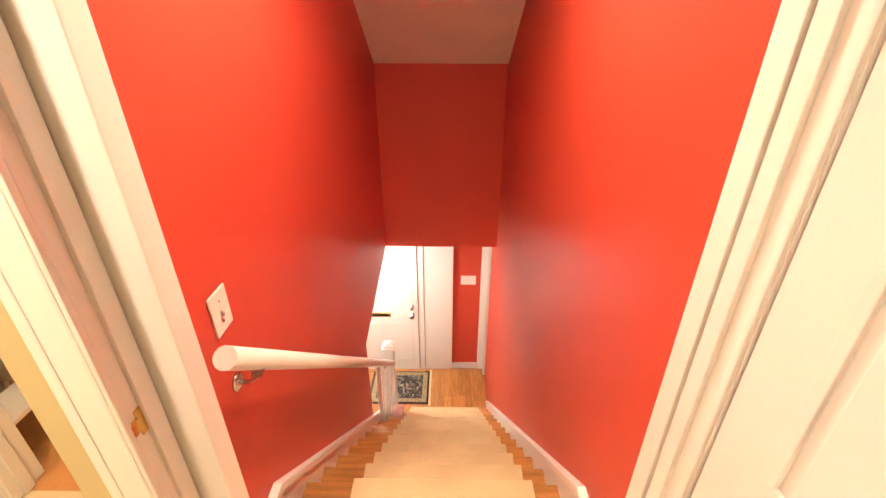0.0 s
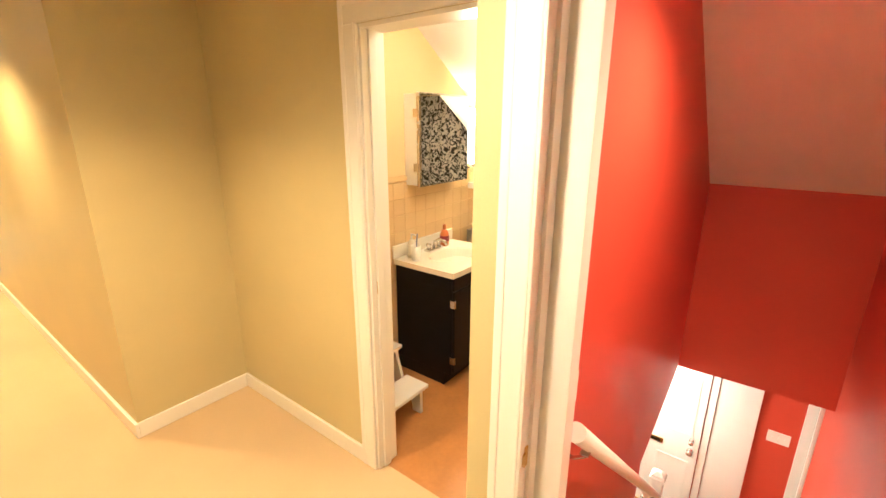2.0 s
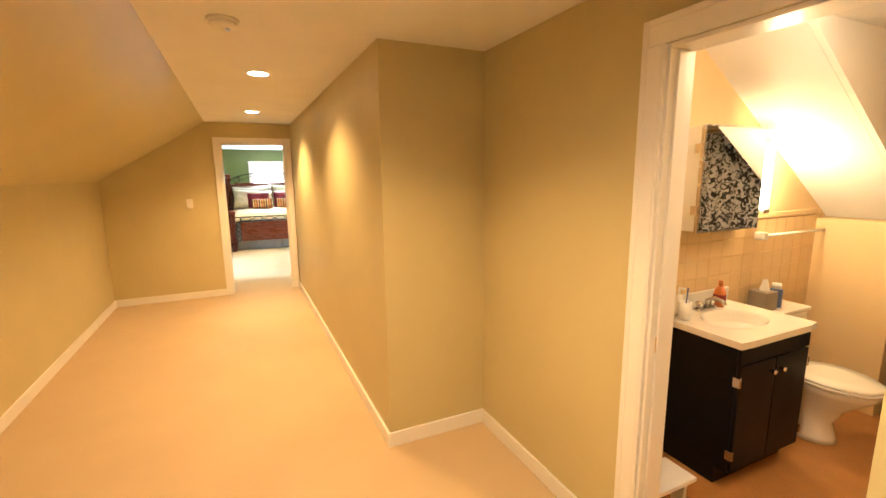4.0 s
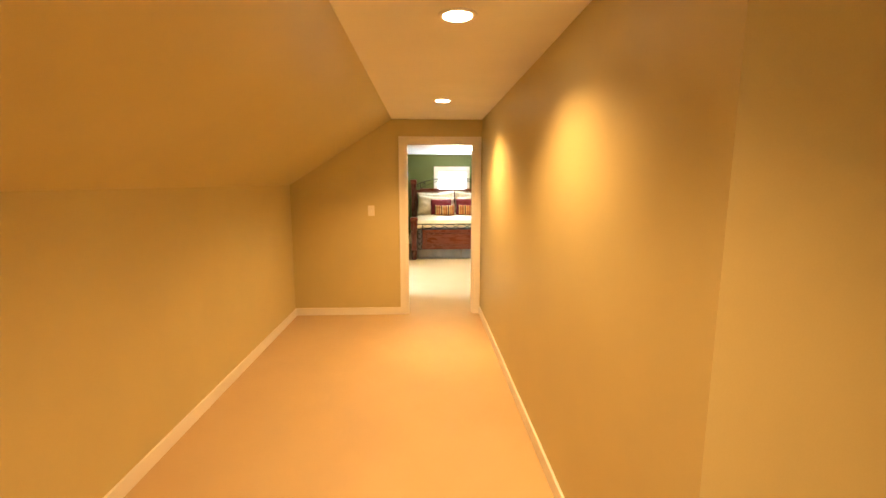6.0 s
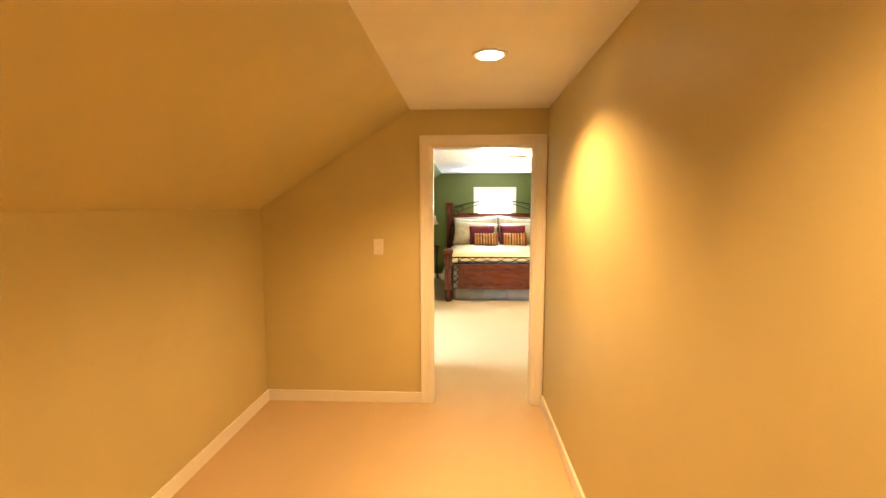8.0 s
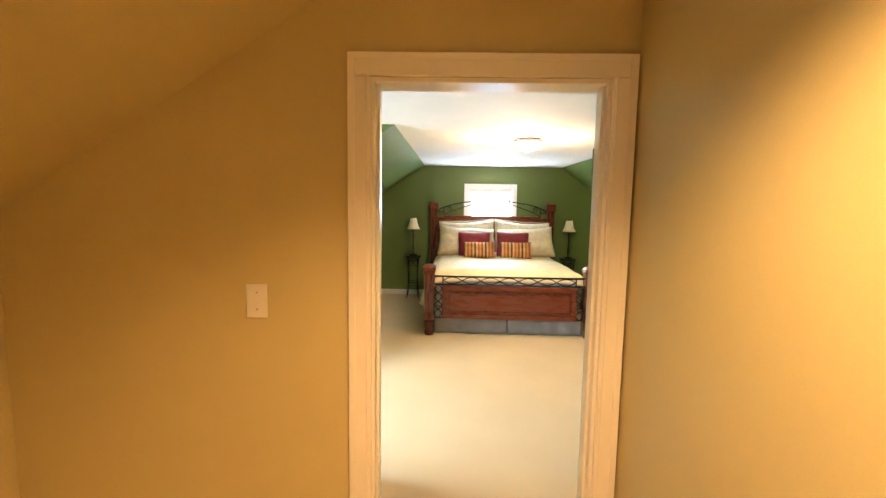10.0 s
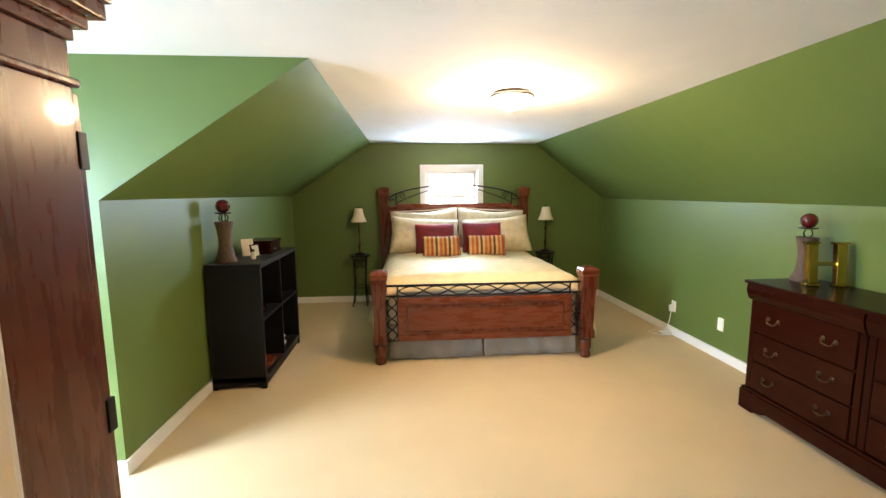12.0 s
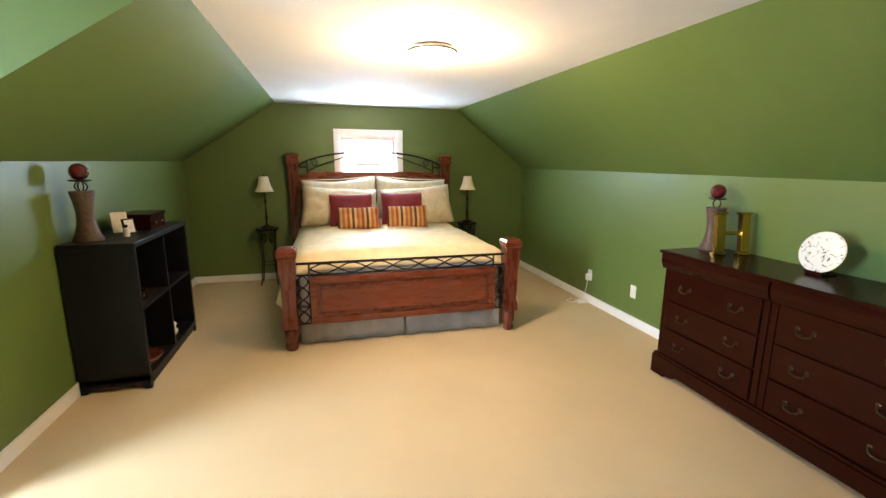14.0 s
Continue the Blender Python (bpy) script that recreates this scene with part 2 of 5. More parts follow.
def lathe(profile, n=24, cx=0, cy=0, square=False):
    """A turned shape from (radius, z) pairs; square gives a four-sided one."""
    bm = bmesh.new()
    n = 4 if square else n
    off = math.pi / 4 if square else 0
    k = math.sqrt(2) if square else 1
    rings = []
    for r, z in profile:
        rings.append([bm.verts.new((cx + r * k * math.cos(off + 2 * math.pi * i / n), cy + r * k * math.sin(off + 2 * math.pi * i / n), z)) for i in range(n)])
    for a, b in zip(rings, rings[1:]):
        for i in range(n):
            j = (i + 1) % n
            bm.faces.new((a[i], a[j], b[j], b[i]))
    bm.faces.new(rings[0][::-1])
    bm.faces.new(rings[-1])
    bmesh.ops.recalc_face_normals(bm, faces=bm.faces)
    for f in bm.faces:
        f.smooth = not square and len(f.verts) == 4
    return bm


def tube(bm, pts, r, n=8):
    """A round bar through pts."""
    pts = [Vector(p) for p in pts]
    rings = []
    for i, p in enumerate(pts):
        d = (pts[min(i + 1, len(pts) - 1)] - pts[max(i - 1, 0)]).normalized()
        u = d.orthogonal().normalized() if not rings else (ref - d * ref.dot(d)).normalized()
        ref = u
        v = d.cross(u)
        rings.append([bm.verts.new(p + u * r * math.cos(2 * math.pi * k / n) + v * r * math.sin(2 * math.pi * k / n)) for k in range(n)])
    for a, b in zip(rings, rings[1:]):
        for i in range(n):
            f = bm.faces.new((a[i], a[(i + 1) % n], b[(i + 1) % n], b[i]))
            f.smooth = True
    bm.faces.new(rings[0][::-1])
    bm.faces.new(rings[-1])
    return bm


def bar(*pts, r=0.01, n=8):
    return tube(bmesh.new(), pts, r, n)


def moved(bm, m):
    bmesh.ops.transform(bm, matrix=m, verts=bm.verts)
    return bm


def mesh_of(name, bm, mat):
    me = bpy.data.meshes.new(name)
    bmesh.ops.recalc_face_normals(bm, faces=bm.faces)
    bm.to_mesh(me)
    bm.free()
    me.materials.append(mat)
    return me


def part(name, bm, mat, parent, label=""):
    o = new(name, mesh_of(name, bm, mat))
    o.parent = parent
    return tagged(o, label)


def solid(name, bm, mat, label="", category="", kind="", group=""):
    return tagged(new(name, mesh_of(name, bm, mat)), label, category, group, kind)


def thing(name, label, category, group="", m=None, kind=""):
    o = new(name)
    o.empty_display_size = 0.1
    if m is not None:
        o.matrix_world = m
    return tagged(o, label, category, group, kind)


def fixed(name, bm, mat, label="", category=""):
    return solid(name, bm, mat, label, category, "structure")


# ---- the plan ----
CEIL, KNEE = 2.278, 1.542        # hall
XL, XR, XA, XS = -0.89, 1.314, 1.945, 1.57
YB0, YC = -4.185, -6.16
BED_C, BED_K, BED_KL = 2.262, 1.468, 1.535      # bedroom
BXL, BXR, BYF, YD = -0.90, 3.592, 6.15, 2.26
SYL, SYR = -6.31, -7.385         # stair walls
NOSE, RUN, RISE, STEPS = 1.945, 0.2045, 0.186, 13
LOW = -RISE * STEPS
XH = 4.776                       # stair header
XF = 5.25                        # front door wall


def settled(pts, axis, a, b):
    """The right-hand slope, which has sunk a little towards the door."""
    bm = bmesh.new()
    rings = []
    for k in range(25):
        f = k / 24
        ring = []
        for x, z in pts:
            if x < 3:
                x += 0.15 * (1 - f)
            elif z < BED_K + 0.01:
                z -= 0.012 * (1 - f)
            ring.append(bm.verts.new((x, a + (b - a) * f, z)))
        rings.append(ring)
    n = len(pts)
    for p, q in zip(rings, rings[1:]):
        for i in range(n):
            bm.faces.new((p[i], p[(i + 1) % n], q[(i + 1) % n], q[i]))
    bm.faces.new(rings[0])
    bm.faces.new(rings[-1])
    return bm


# floors
fixed("floor_hall", prism([(-1.0, -8.4), (1.69, -8.4), (1.69, SYR), (NOSE, SYR), (NOSE, SYL), (1.69, SYL), (1.69, -6.2), (1.99, -6.2), (1.99, -4.1), (1.4, -4.1), (1.4, 0.06), (-1.0, 0.06)], "z", -0.2, 0), M_CARPET, "beige cut-pile carpet along the upstairs hall", "carpet")
fixed("floor_bedroom", box(-2.8, 3.9, 0.06, 6.3, -0.2, 0), M_CARPET, "beige cut-pile carpet across the bedroom", "carpet")
fixed("floor_bathroom", box(1.99, 5.2, -6.25, -4.7, -0.2, -0.003), M_VINYL, "honey-coloured sheet floor of the bathroom", "floor")
fixed("floor_foyer", box(3.2, XF + 0.1, -7.5, -4.6, LOW - 0.2, LOW - 0.012), M_OAK, "honey oak subfloor of the foyer", "floor")

# hall walls
fixed("wall_hall_left", box(-1.0, XL, -8.4, 0, 0, KNEE), M_TAN, "tan painted knee wall of the hall", "wall")
fixed("ceiling_hall_slope", prism([(XL - 0.12, KNEE), (XL, KNEE), (0.285, CEIL), (0.285, CEIL + 0.12), (XL - 0.12, KNEE + 0.12)], "y", -8.4, 0), M_TAN, "tan painted slope of the hall ceiling", "ceiling")
fixed("ceiling_hall", box(0.285, 2.0, -8.4, 0, CEIL, CEIL + 0.12), M_WHITE, "white flat hall ceiling", "ceiling")
DX0, DX1, DH = 0.432, 1.232, 2.013
fixed("wall_hall_end", prism([(-1.0, 0), (DX0, 0), (DX0, DH), (DX1, DH), (DX1, 0), (XR + 0.12, 0), (XR + 0.12, 2.4), (-1.0, 2.4)], "y", 0, 0.06), M_TAN, "tan painted end wall with the bedroom doorway", "wall")
fixed("wall_hall_right", box(XR, XR + 0.12, YB0, 0, 0, CEIL), M_TAN, "tan painted long wall of the hall", "wall")
fixed("wall_hall_return", box(XR + 0.12, XA + 0.06, YB0, YB0 + 0.12, 0, CEIL), M_TAN, "tan painted return wall", "wall")
BY0, BY1 = -6.10, -5.385          # bathroom doorway
fixed("wall_bathroom_hall_side", prism([(YC, 0), (BY0, 0), (BY0, DH), (BY1, DH), (BY1, 0), (YB0, 0), (YB0, CEIL), (YC, CEIL)], "x", XA, XA + 0.06), M_TAN, "tan painted wall with the bathroom doorway", "wall")
fixed("wall_bathroom_inside", prism([(-6.25, 0), (BY0, 0), (BY0, DH), (BY1, DH), (BY1, 0), (-4.7, 0), (-4.7, 2.4), (-6.25, 2.4)], "x", XA + 0.06, XA + 0.12), M_BATH, "cream painted bathroom wall by the doorway", "wall")
fixed("wall_stair_stub", box(XS, 1.69, SYL, YC, 0, CEIL), M_TAN, "tan painted stub wall between stairs and bathroom", "wall")
fixed("wall_stub_core", box(1.69, XA + 0.06, SYL + 0.06, YC, 0, CEIL), M_TAN, "tan painted core of the stub wall", "wall")
fixed("wall_stair_door_head", box(XS, 1.69, SYR, SYL, DH + 0.02, CEIL), M_TAN, "tan painted wall over the stair doorway", "wall")
fixed("wall_stair_door_side", box(XS, 1.69, -8.4, SYR, 0, CEIL), M_TAN, "tan painted wall beside the stair doorway", "wall")
fixed("wall_hall_back", box(-1.0, 1.69, -8.5, -8.4, 0, 2.4), M_TAN, "tan painted back wall of the hall", "wall")

# stairwell
fixed("wall_stair_left", prism([(1.69, 2.4), (1.69, LOW), (3.54, LOW), (3.55, -0.62), (XH, -0.44), (XH + 0.1, -0.44), (XH + 0.1, 2.4)], "y", SYL, SYL + 0.06), M_RED, "red painted stairwell wall with a low cut-out", "wall")
fixed("wall_stair_right", box(1.69, XF, SYR - 0.08, SYR, LOW - 0.1, 2.4), M_RED, "red painted stairwell wall", "wall")
fixed("wall_stair_header", box(XH, XH + 0.1, SYR, SYL, -0.44, 1.3), M_RED, "red painted wall over the foot of the stairs", "wall")
SLX = XH - (CEIL - 1.20) / 0.65
fixed("ceiling_stair_slope", prism([(SLX, CEIL), (XH, 1.20), (XH + 0.1, 1.30), (SLX, CEIL + 0.12)], "y", SYR, SYL), M_WHITE, "white sloped ceiling over the stairs", "ceiling")
fixed("ceiling_stair", box(1.69, SLX, SYR, SYL, CEIL, CEIL + 0.12), M_WHITE, "white ceiling at the head of the stairs", "ceiling")

# foyer
FD0, FD1 = -6.59, -5.70          # front door
fixed("wall_foyer_front", prism([(SYR, LOW - 0.1), (SYR, -0.4), (-4.6, -0.4), (-4.6, LOW - 0.1)], "x", XF, XF + 0.1), M_RED, "red painted foyer wall", "wall")
fixed("wall_foyer_side", box(3.2, XF, -4.7, -4.6, LOW - 0.1, -0.4), M_FOYER, "pale foyer side wall", "wall")
fixed("wall_foyer_back", box(3.1, 3.2, SYL + 0.06, -4.6, LOW - 0.1, -0.4), M_FOYER, "pale foyer back wall", "wall")
fixed("ceiling_foyer", boxes((3.1, XF + 0.1, SYL + 0.06, -4.6, -0.44, -0.34), (XH + 0.1, XF + 0.1, SYR, SYL + 0.06, -0.44, -0.34)), M_WHITE, "white foyer ceiling", "ceiling")

# bedroom
fixed("wall_bedroom_near", prism([(-2.8, 0), (DX0, 0), (DX0, DH), (DX1, DH), (DX1, 0), (3.9, 0), (3.9, 2.45), (-2.8, 2.45)], "y", 0.06, 0.12), M_GREEN, "green painted wall with the bedroom doorway", "wall")
WX0, WX1, WZ0, WZ1 = 0.963, 1.723, 1.13, 1.89
fixed("wall_bedroom_far", boxes((-1.05, WX0, BYF, BYF + 0.12, 0, 2.45), (WX1, 3.85, BYF, BYF + 0.12, 0, 2.45), (WX0, WX1, BYF, BYF + 0.12, 0, WZ0), (WX0, WX1, BYF, BYF + 0.12, WZ1, 2.45)), M_GREEN, "green painted gable wall with a small window", "wall")
fixed("wall_bedroom_right", box(BXR, BXR + 0.12, 0.12, BYF, 0, BED_K), M_GREEN, "green painted knee wall", "wall")
fixed("ceiling_bedroom_slope_right", settled([(BXR, BED_K), (2.555, BED_C), (2.555, BED_C + 0.1), (BXR + 0.12, BED_K + 0.12), (BXR + 0.12, BED_K)], "y", 0.12, BYF), M_GREEN, "green painted slope of the bedroom ceiling", "ceiling")
fixed("wall_bedroom_left", box(BXL - 0.12, BXL, YD + 0.1, BYF, 0, BED_KL), M_GREEN, "green painted knee wall", "wall")
fixed("ceiling_bedroom_slope_left", prism([(BXL, BED_KL), (0.20, BED_C), (0.20, BED_C + 0.1), (BXL - 0.12, BED_KL + 0.12), (BXL - 0.12, BED_KL)], "y", YD + 0.1, BYF), M_GREEN, "green painted slope of the bedroom ceiling", "ceiling")
fixed("wall_dormer_cheek", prism([(-2.8, 0), (BXL, 0), (BXL, BED_KL), (0.20, BED_C), (-2.8, BED_C)], "y", YD, YD + 0.1), M_GREEN, "green painted cheek wall of the dormer", "wall")
DW = (0.45, 1.75, 0.85, 2.0)
fixed("wall_dormer", boxes((-2.8, -2.68, 0.12, DW[0], 0, BED_C), (-2.8, -2.68, DW[1], YD, 0, BED_C), (-2.8, -2.68, DW[0], DW[1], 0, DW[2]), (-2.8, -2.68, DW[0], DW[1], DW[3], BED_C)), M_GREEN, "green painted dormer wall with its window", "wall")
fixed("ceiling_bedroom", boxes((0.20, 3.0, 0.12, BYF, BED_C, BED_C + 0.1), (-2.8, 0.20, 0.12, YD + 0.1, BED_C, BED_C + 0.1)), M_WHITE, "white flat bedroom ceiling", "ceiling")

# bathroom shell
YW = -4.80
fixed("wall_bathroom_back", box(XA + 0.12, 5.2, YW, YW + 0.1, 0, 2.4), M_BATH, "cream painted bathroom wall behind the vanity", "wall")
fixed("wall_bathroom_stair_side", box(XA + 0.12, 5.2, -6.25, -6.19, 0, 2.4), M_BATH, "cream painted bathroom side wall", "wall")
fixed("wall_tub_cheek", prism([(2.9, CEIL), (4.40, 1.27), (5.0, 1.27), (5.0, CEIL)], "y", -5.30, -5.27), M_WHITE, "white cheek wall above the bathtub", "wall")
fixed("wall_bathroom_knee", box(5.0, 5.1, -6.19, YW, 0, CEIL), M_BATH, "cream painted bathroom knee wall", "wall")
fixed("ceiling_bathroom", boxes((XA + 0.12, 2.9, -6.19, YW, CEIL, CEIL + 0.1), (2.9, 5.1, -6.19, -5.30, CEIL, CEIL + 0.1)), M_WHITE, "white bathroom ceiling", "ceiling")
fixed("ceiling_bathroom_slope", prism([(2.9, CEIL), (4.40, 1.27), (4.50, 1.27), (2.9, CEIL + 0.1)], "y", -5.268, YW), M_WHITE, "white sloped bathroom ceiling", "ceiling")


# ---- trim ----
def baseboard(rows):
    """White skirting in straight runs: (x0, x1, y0, y1) footprints, with a thinner moulded top."""
    for x0, x1, y0, y1 in rows:
        bm = bmesh.new()
        bm_box(bm, x0, x1, y0, y1, 0, 0.088, 0.003)
        fixed("baseboard", bm, M_TRIM, "white painted baseboard", "baseboard")


T = 0.016
baseboard([
    (XL, XL + T, -8.38, -0.001), (XL + T, DX0 - 0.076, -T, -0.001),
    (XR - T, XR, YB0 - T, -T), (XR, XA - T, YB0 - T, YB0), (XA - T, XA, BY1 + 0.088, YB0),
    (XS - T, XS, -6.235, YC), (XS - T, XS, -8.38, -7.47),
    (BXL, BXL + T, YD, BYF - T), (BXL, BXR, BYF - T, BYF - 0.001), (BXR - T, BXR, 0.14, BYF - T),
    (-2.66, BXL + T, YD - T, YD - 0.001), (-2.66, DX0 - 0.089, 0.121, 0.12 + T), (DX1 + 0.089, BXR - T, 0.121, 0.12 + T),
    (XA + 0.12, 2.70, YW - T, YW - 0.001),
])


def casing(name, label, axis, face, out, a0, a1, top, width=0.087, sides=(True, True)):
    """Moulded door casing round an opening a0..a1: a flat board with a raised outer bead. It stands on the plane face and faces out."""
    th = thing(name, label, "door casing", kind="structure")

    def piece(n, u0, u1, z0, z1, t):
        lo, hi = sorted((face + 0.001 * out, face + t * out))
        part(n, box(u0, u1, lo, hi, z0, z1, 0.004) if axis == "y" else box(lo, hi, u0, u1, z0, z1, 0.004), M_TRIM, th)
    for side, on in ((-1, sides[0]), (1, sides[1])):
        if on:
            e = a0 if side < 0 else a1
            u = sorted((e - side * 0.004, e + side * width))
            piece("side_board", u[0], u[1], 0, top, 0.017)
            v = sorted((e + side * (width - 0.024), e + side * width))
            piece("outer_bead", v[0], v[1], 0, top + width, 0.020)
            w = sorted((e + side * 0.004, e + side * 0.014))
            piece("inner_bead", w[0], w[1], 0, top + 0.004, 0.0195)
    piece("head_board", a0 - (width - 0.024) * sides[0], a1 + (width - 0.024) * sides[1], top, top + width, 0.0175)
    piece("head_bead", a0 - (width - 0.024) * sides[0], a1 + (width - 0.024) * sides[1], top + width - 0.024, top + width, 0.0205)
    return th


casing("casing_bedroom_hall", "white moulded casing round the bedroom doorway", "y", 0, -1, DX0, DX1, DH, 0.075)
casing("casing_bedroom_inside", "white moulded casing on the bedroom side", "y", 0.12, 1, DX0, DX1, DH)
casing("casing_bathroom", "white moulded casing round the bathroom doorway", "x", XA, -1, BY0, BY1, DH, sides=(False, True))
casing("casing_stairs", "white moulded casing round the stair doorway", "x", XS, -1, SYR + 0.016, SYL - 0.016, DH)


def jamb(name, axis, a0, a1, d0, d1, top, label):
    th = thing(name, label, "door jamb", kind="structure")
    f = (lambda u0, u1, w0, w1, z0, z1: box(u0, u1, w0, w1, z0, z1, 0.002)) if axis == "y" else (lambda u0, u1, w0, w1, z0, z1: box(w0, w1, u0, u1, z0, z1, 0.002))
    mid = d0 + (d1 - d0) * 0.42
    part("jamb_board", f(a0 - 0.001, a0 + 0.015, d0, d1, 0, top), M_TRIM, th)
    part("jamb_board", f(a1 - 0.015, a1 + 0.001, d0, d1, 0, top), M_TRIM, th)
    part("head_jamb", f(a0 + 0.015, a1 - 0.015, d0, d1, top - 0.016, top), M_TRIM, th)
    part("door_stop", f(a0 + 0.015, a0 + 0.026, mid - 0.02, mid + 0.02, 0, top - 0.016), M_TRIM, th)
    part("door_stop", f(a1 - 0.026, a1 - 0.015, mid - 0.02, mid + 0.02, 0, top - 0.016), M_TRIM, th)
    return th


jamb("jamb_bedroom", "y", DX0, DX1, -0.001, 0.121, DH, "white painted lining of the bedroom doorway")
jb = jamb("jamb_bathroom", "x", BY0, BY1, XA - 0.001, XA + 0.121, DH, "white painted lining of the bathroom doorway")
js = jamb("jamb_stairs", "x", SYR, SYL, XS - 0.001, 1.692, DH + 0.02, "white painted lining of the stair doorway")
part("jamb_facing", box(1.645, 1.705, SYL - 0.095, SYL - 0.0152, 0, DH, 0.003), M_TRIM, js)
part("jamb_facing", box(1.645, 1.70, SYR + 0.0152, SYR + 0.032, 0, DH, 0.003), M_TRIM, js)
part("strike_plate", boxes((1.585, 1.635, SYL - 0.0185, SYL - 0.0152, 0.80, 0.86), (1.565, 1.586, SYL - 0.02, SYL - 0.0152, 0.815, 0.845)), M_BRASS, js, "worn brass strike plate")
part("strike_plate", box(XA + 0.03, XA + 0.06, BY1 - 0.0185, BY1 - 0.0152, 0.93, 0.99), M_BRASS, jb, "brass strike plate")


# ---- doors ----
def panel_door(name, label, width, height, m, panels, edge_hinges=True, knob_side=1):
    """A moulded panel door leaf: hinge edge at the origin, reaching along +x, its thickness along -y."""
    d = thing(name, label, "door", m=m)
    part("slab", box(0, width, -0.034, 0, 0.012, height, 0.002), M_TRIM, d)
    for x0, x1, z0, z1 in panels:
        for y0, y1 in ((0.0, 0.008), (-0.042, -0.034)):
            fr = boxes((x0, x1, y0, y1, z0, z0 + 0.022), (x0, x1, y0, y1, z1 - 0.022, z1), (x0, x0 + 0.022, y0, y1, z0 + 0.022, z1 - 0.022), (x1 - 0.022, x1, y0, y1, z0 + 0.022, z1 - 0.022), bevel=0.002)
            p = part("panel_moulding", fr, M_TRIM, d)
            part("panel", box(x0 + 0.045, x1 - 0.045, y0 + 0.001, y1 - 0.002, z0 + 0.045, z1 - 0.045, 0.003), M_TRIM, p)
    if edge_hinges:
        for z in (0.28, 1.72):
            h = part("hinge", boxes((-0.003, 0.0, -0.036, 0.004, z, z + 0.09)), M_OLDBRASS, d, "tarnished brass hinge")
            part("knuckle", lathe([(0.007, z - 0.004), (0.007, z + 0.094)], 10, -0.004, 0.008), M_OLDBRASS, h)
    kz = 0.93
    for s in (1, -1):
        y = 0.0 if s > 0 else -0.034
        k = lathe([(0.026, 0), (0.026, 0.006), (0.011, 0.010), (0.011, 0.03), (0.024, 0.038), (0.028, 0.052), (0.022, 0.064), (0.006, 0.068)], 18)
        moved(k, pose(width - 0.065, y, kz, -90 * s, 0, 0))
        part("knob", k, M_BRASS, d, "brass door knob")
    return d


SIX = [(0.11, 0.34, 0.18, 0.78), (0.42, 0.65, 0.18, 0.78), (0.11, 0.34, 0.90, 1.58), (0.42, 0.65, 0.90, 1.58), (0.11, 0.34, 1.68, 1.92), (0.42, 0.65, 1.68, 1.92)]
panel_door("bedroom_door", "white panel door standing wide open into the bedroom", 0.74, 2.01, pose(DX1 + 0.018, 0.19, 0, 0, 0, 24), SIX)
panel_door("stair_door", "white panel door standing open beside the stair head", 0.76, 2.01, pose(XS - 0.03, SYR - 0.02, 0, 0, 0, 180), SIX)

# front door and its white surround
fd = thing("front_door", "white panelled front door with brass mail slot", "door")
part("slab", box(XF - 0.05, XF - 0.008, FD0 + 0.02, FD1, LOW + 0.01, -0.50, 0.003), M_TRIM, fd)
for y0, y1, z0, z1 in ((-6.50, -6.20, LOW + 0.16, LOW + 0.72), (-6.12, -5.80, LOW + 0.16, LOW + 0.72), (-6.50, -6.20, LOW + 1.02, LOW + 1.80), (-6.12, -5.80, LOW + 1.02, LOW + 1.80)):
    part("panel_moulding", boxes((XF - 0.056, XF - 0.05, y0, y1, z0, z0 + 0.02), (XF - 0.056, XF - 0.05, y0, y1, z1 - 0.02, z1), (XF - 0.056, XF - 0.05, y0, y0 + 0.02, z0 + 0.02, z1 - 0.02), (XF - 0.056, XF - 0.05, y1 - 0.02, y1, z0 + 0.02, z1 - 0.02), bevel=0.002), M_TRIM, fd)
ms = part("mail_slot", box(XF - 0.062, XF - 0.05, -6.25, -5.98, -1.585, -1.535, 0.004), M_BRASS, fd, "brass mail slot plate")
part("flap", box(XF - 0.068, XF - 0.062, -6.225, -6.005, -1.575, -1.545, 0.002), M_BRONZE, ms)
for z, r in ((-1.56, 0.03), (-1.44, 0.024)):
    k = lathe([(r, 0), (r, 0.01), (r * 0.45, 0.014), (r * 0.45, 0.035), (r * 0.95, 0.045), (r * 0.95, 0.06), (0.004, 0.066)], 16)
    part("knob" if z < -1.5 else "deadbolt", moved(k, pose(XF - 0.05, -6.50, z, 0, -90, 0)), M_STEEL, fd)
sur = thing("front_door_surround", "white painted frame and side panel of the front door", "door casing", kind="structure")
part("jamb", box(XF - 0.04, XF - 0.001, FD0 - 0.05, FD0 + 0.012, LOW, -0.45, 0.004), M_TRIM, sur)
part("side_panel", box(XF - 0.03, XF - 0.001, -6.975, FD0 - 0.055, LOW, -0.45, 0.004), M_TRIM, sur)
part("jamb", box(XF - 0.04, XF - 0.001, FD1 + 0.005, FD1 + 0.09, LOW, -0.45, 0.004), M_TRIM, sur)
part("threshold", box(XF - 0.09, XF - 0.001, FD0 - 0.05, FD1 + 0.09, LOW - 0.006, LOW + 0.009, 0.003), M_OAKY, sur, "oak threshold")
fixed("baseboard", box(XF - T, XF - 0.001, SYR + 0.10, -6.977, LOW, LOW + 0.09, 0.003), M_TRIM, "white painted baseboard", "baseboard")
cr = thing("casing_foyer", "white casing of the foyer side doorway", "door casing", kind="structure")
part("side_board", box(XF - 0.13, XF - 0.03, SYR, SYR + 0.02, LOW, -0.45, 0.004), M_TRIM, cr)
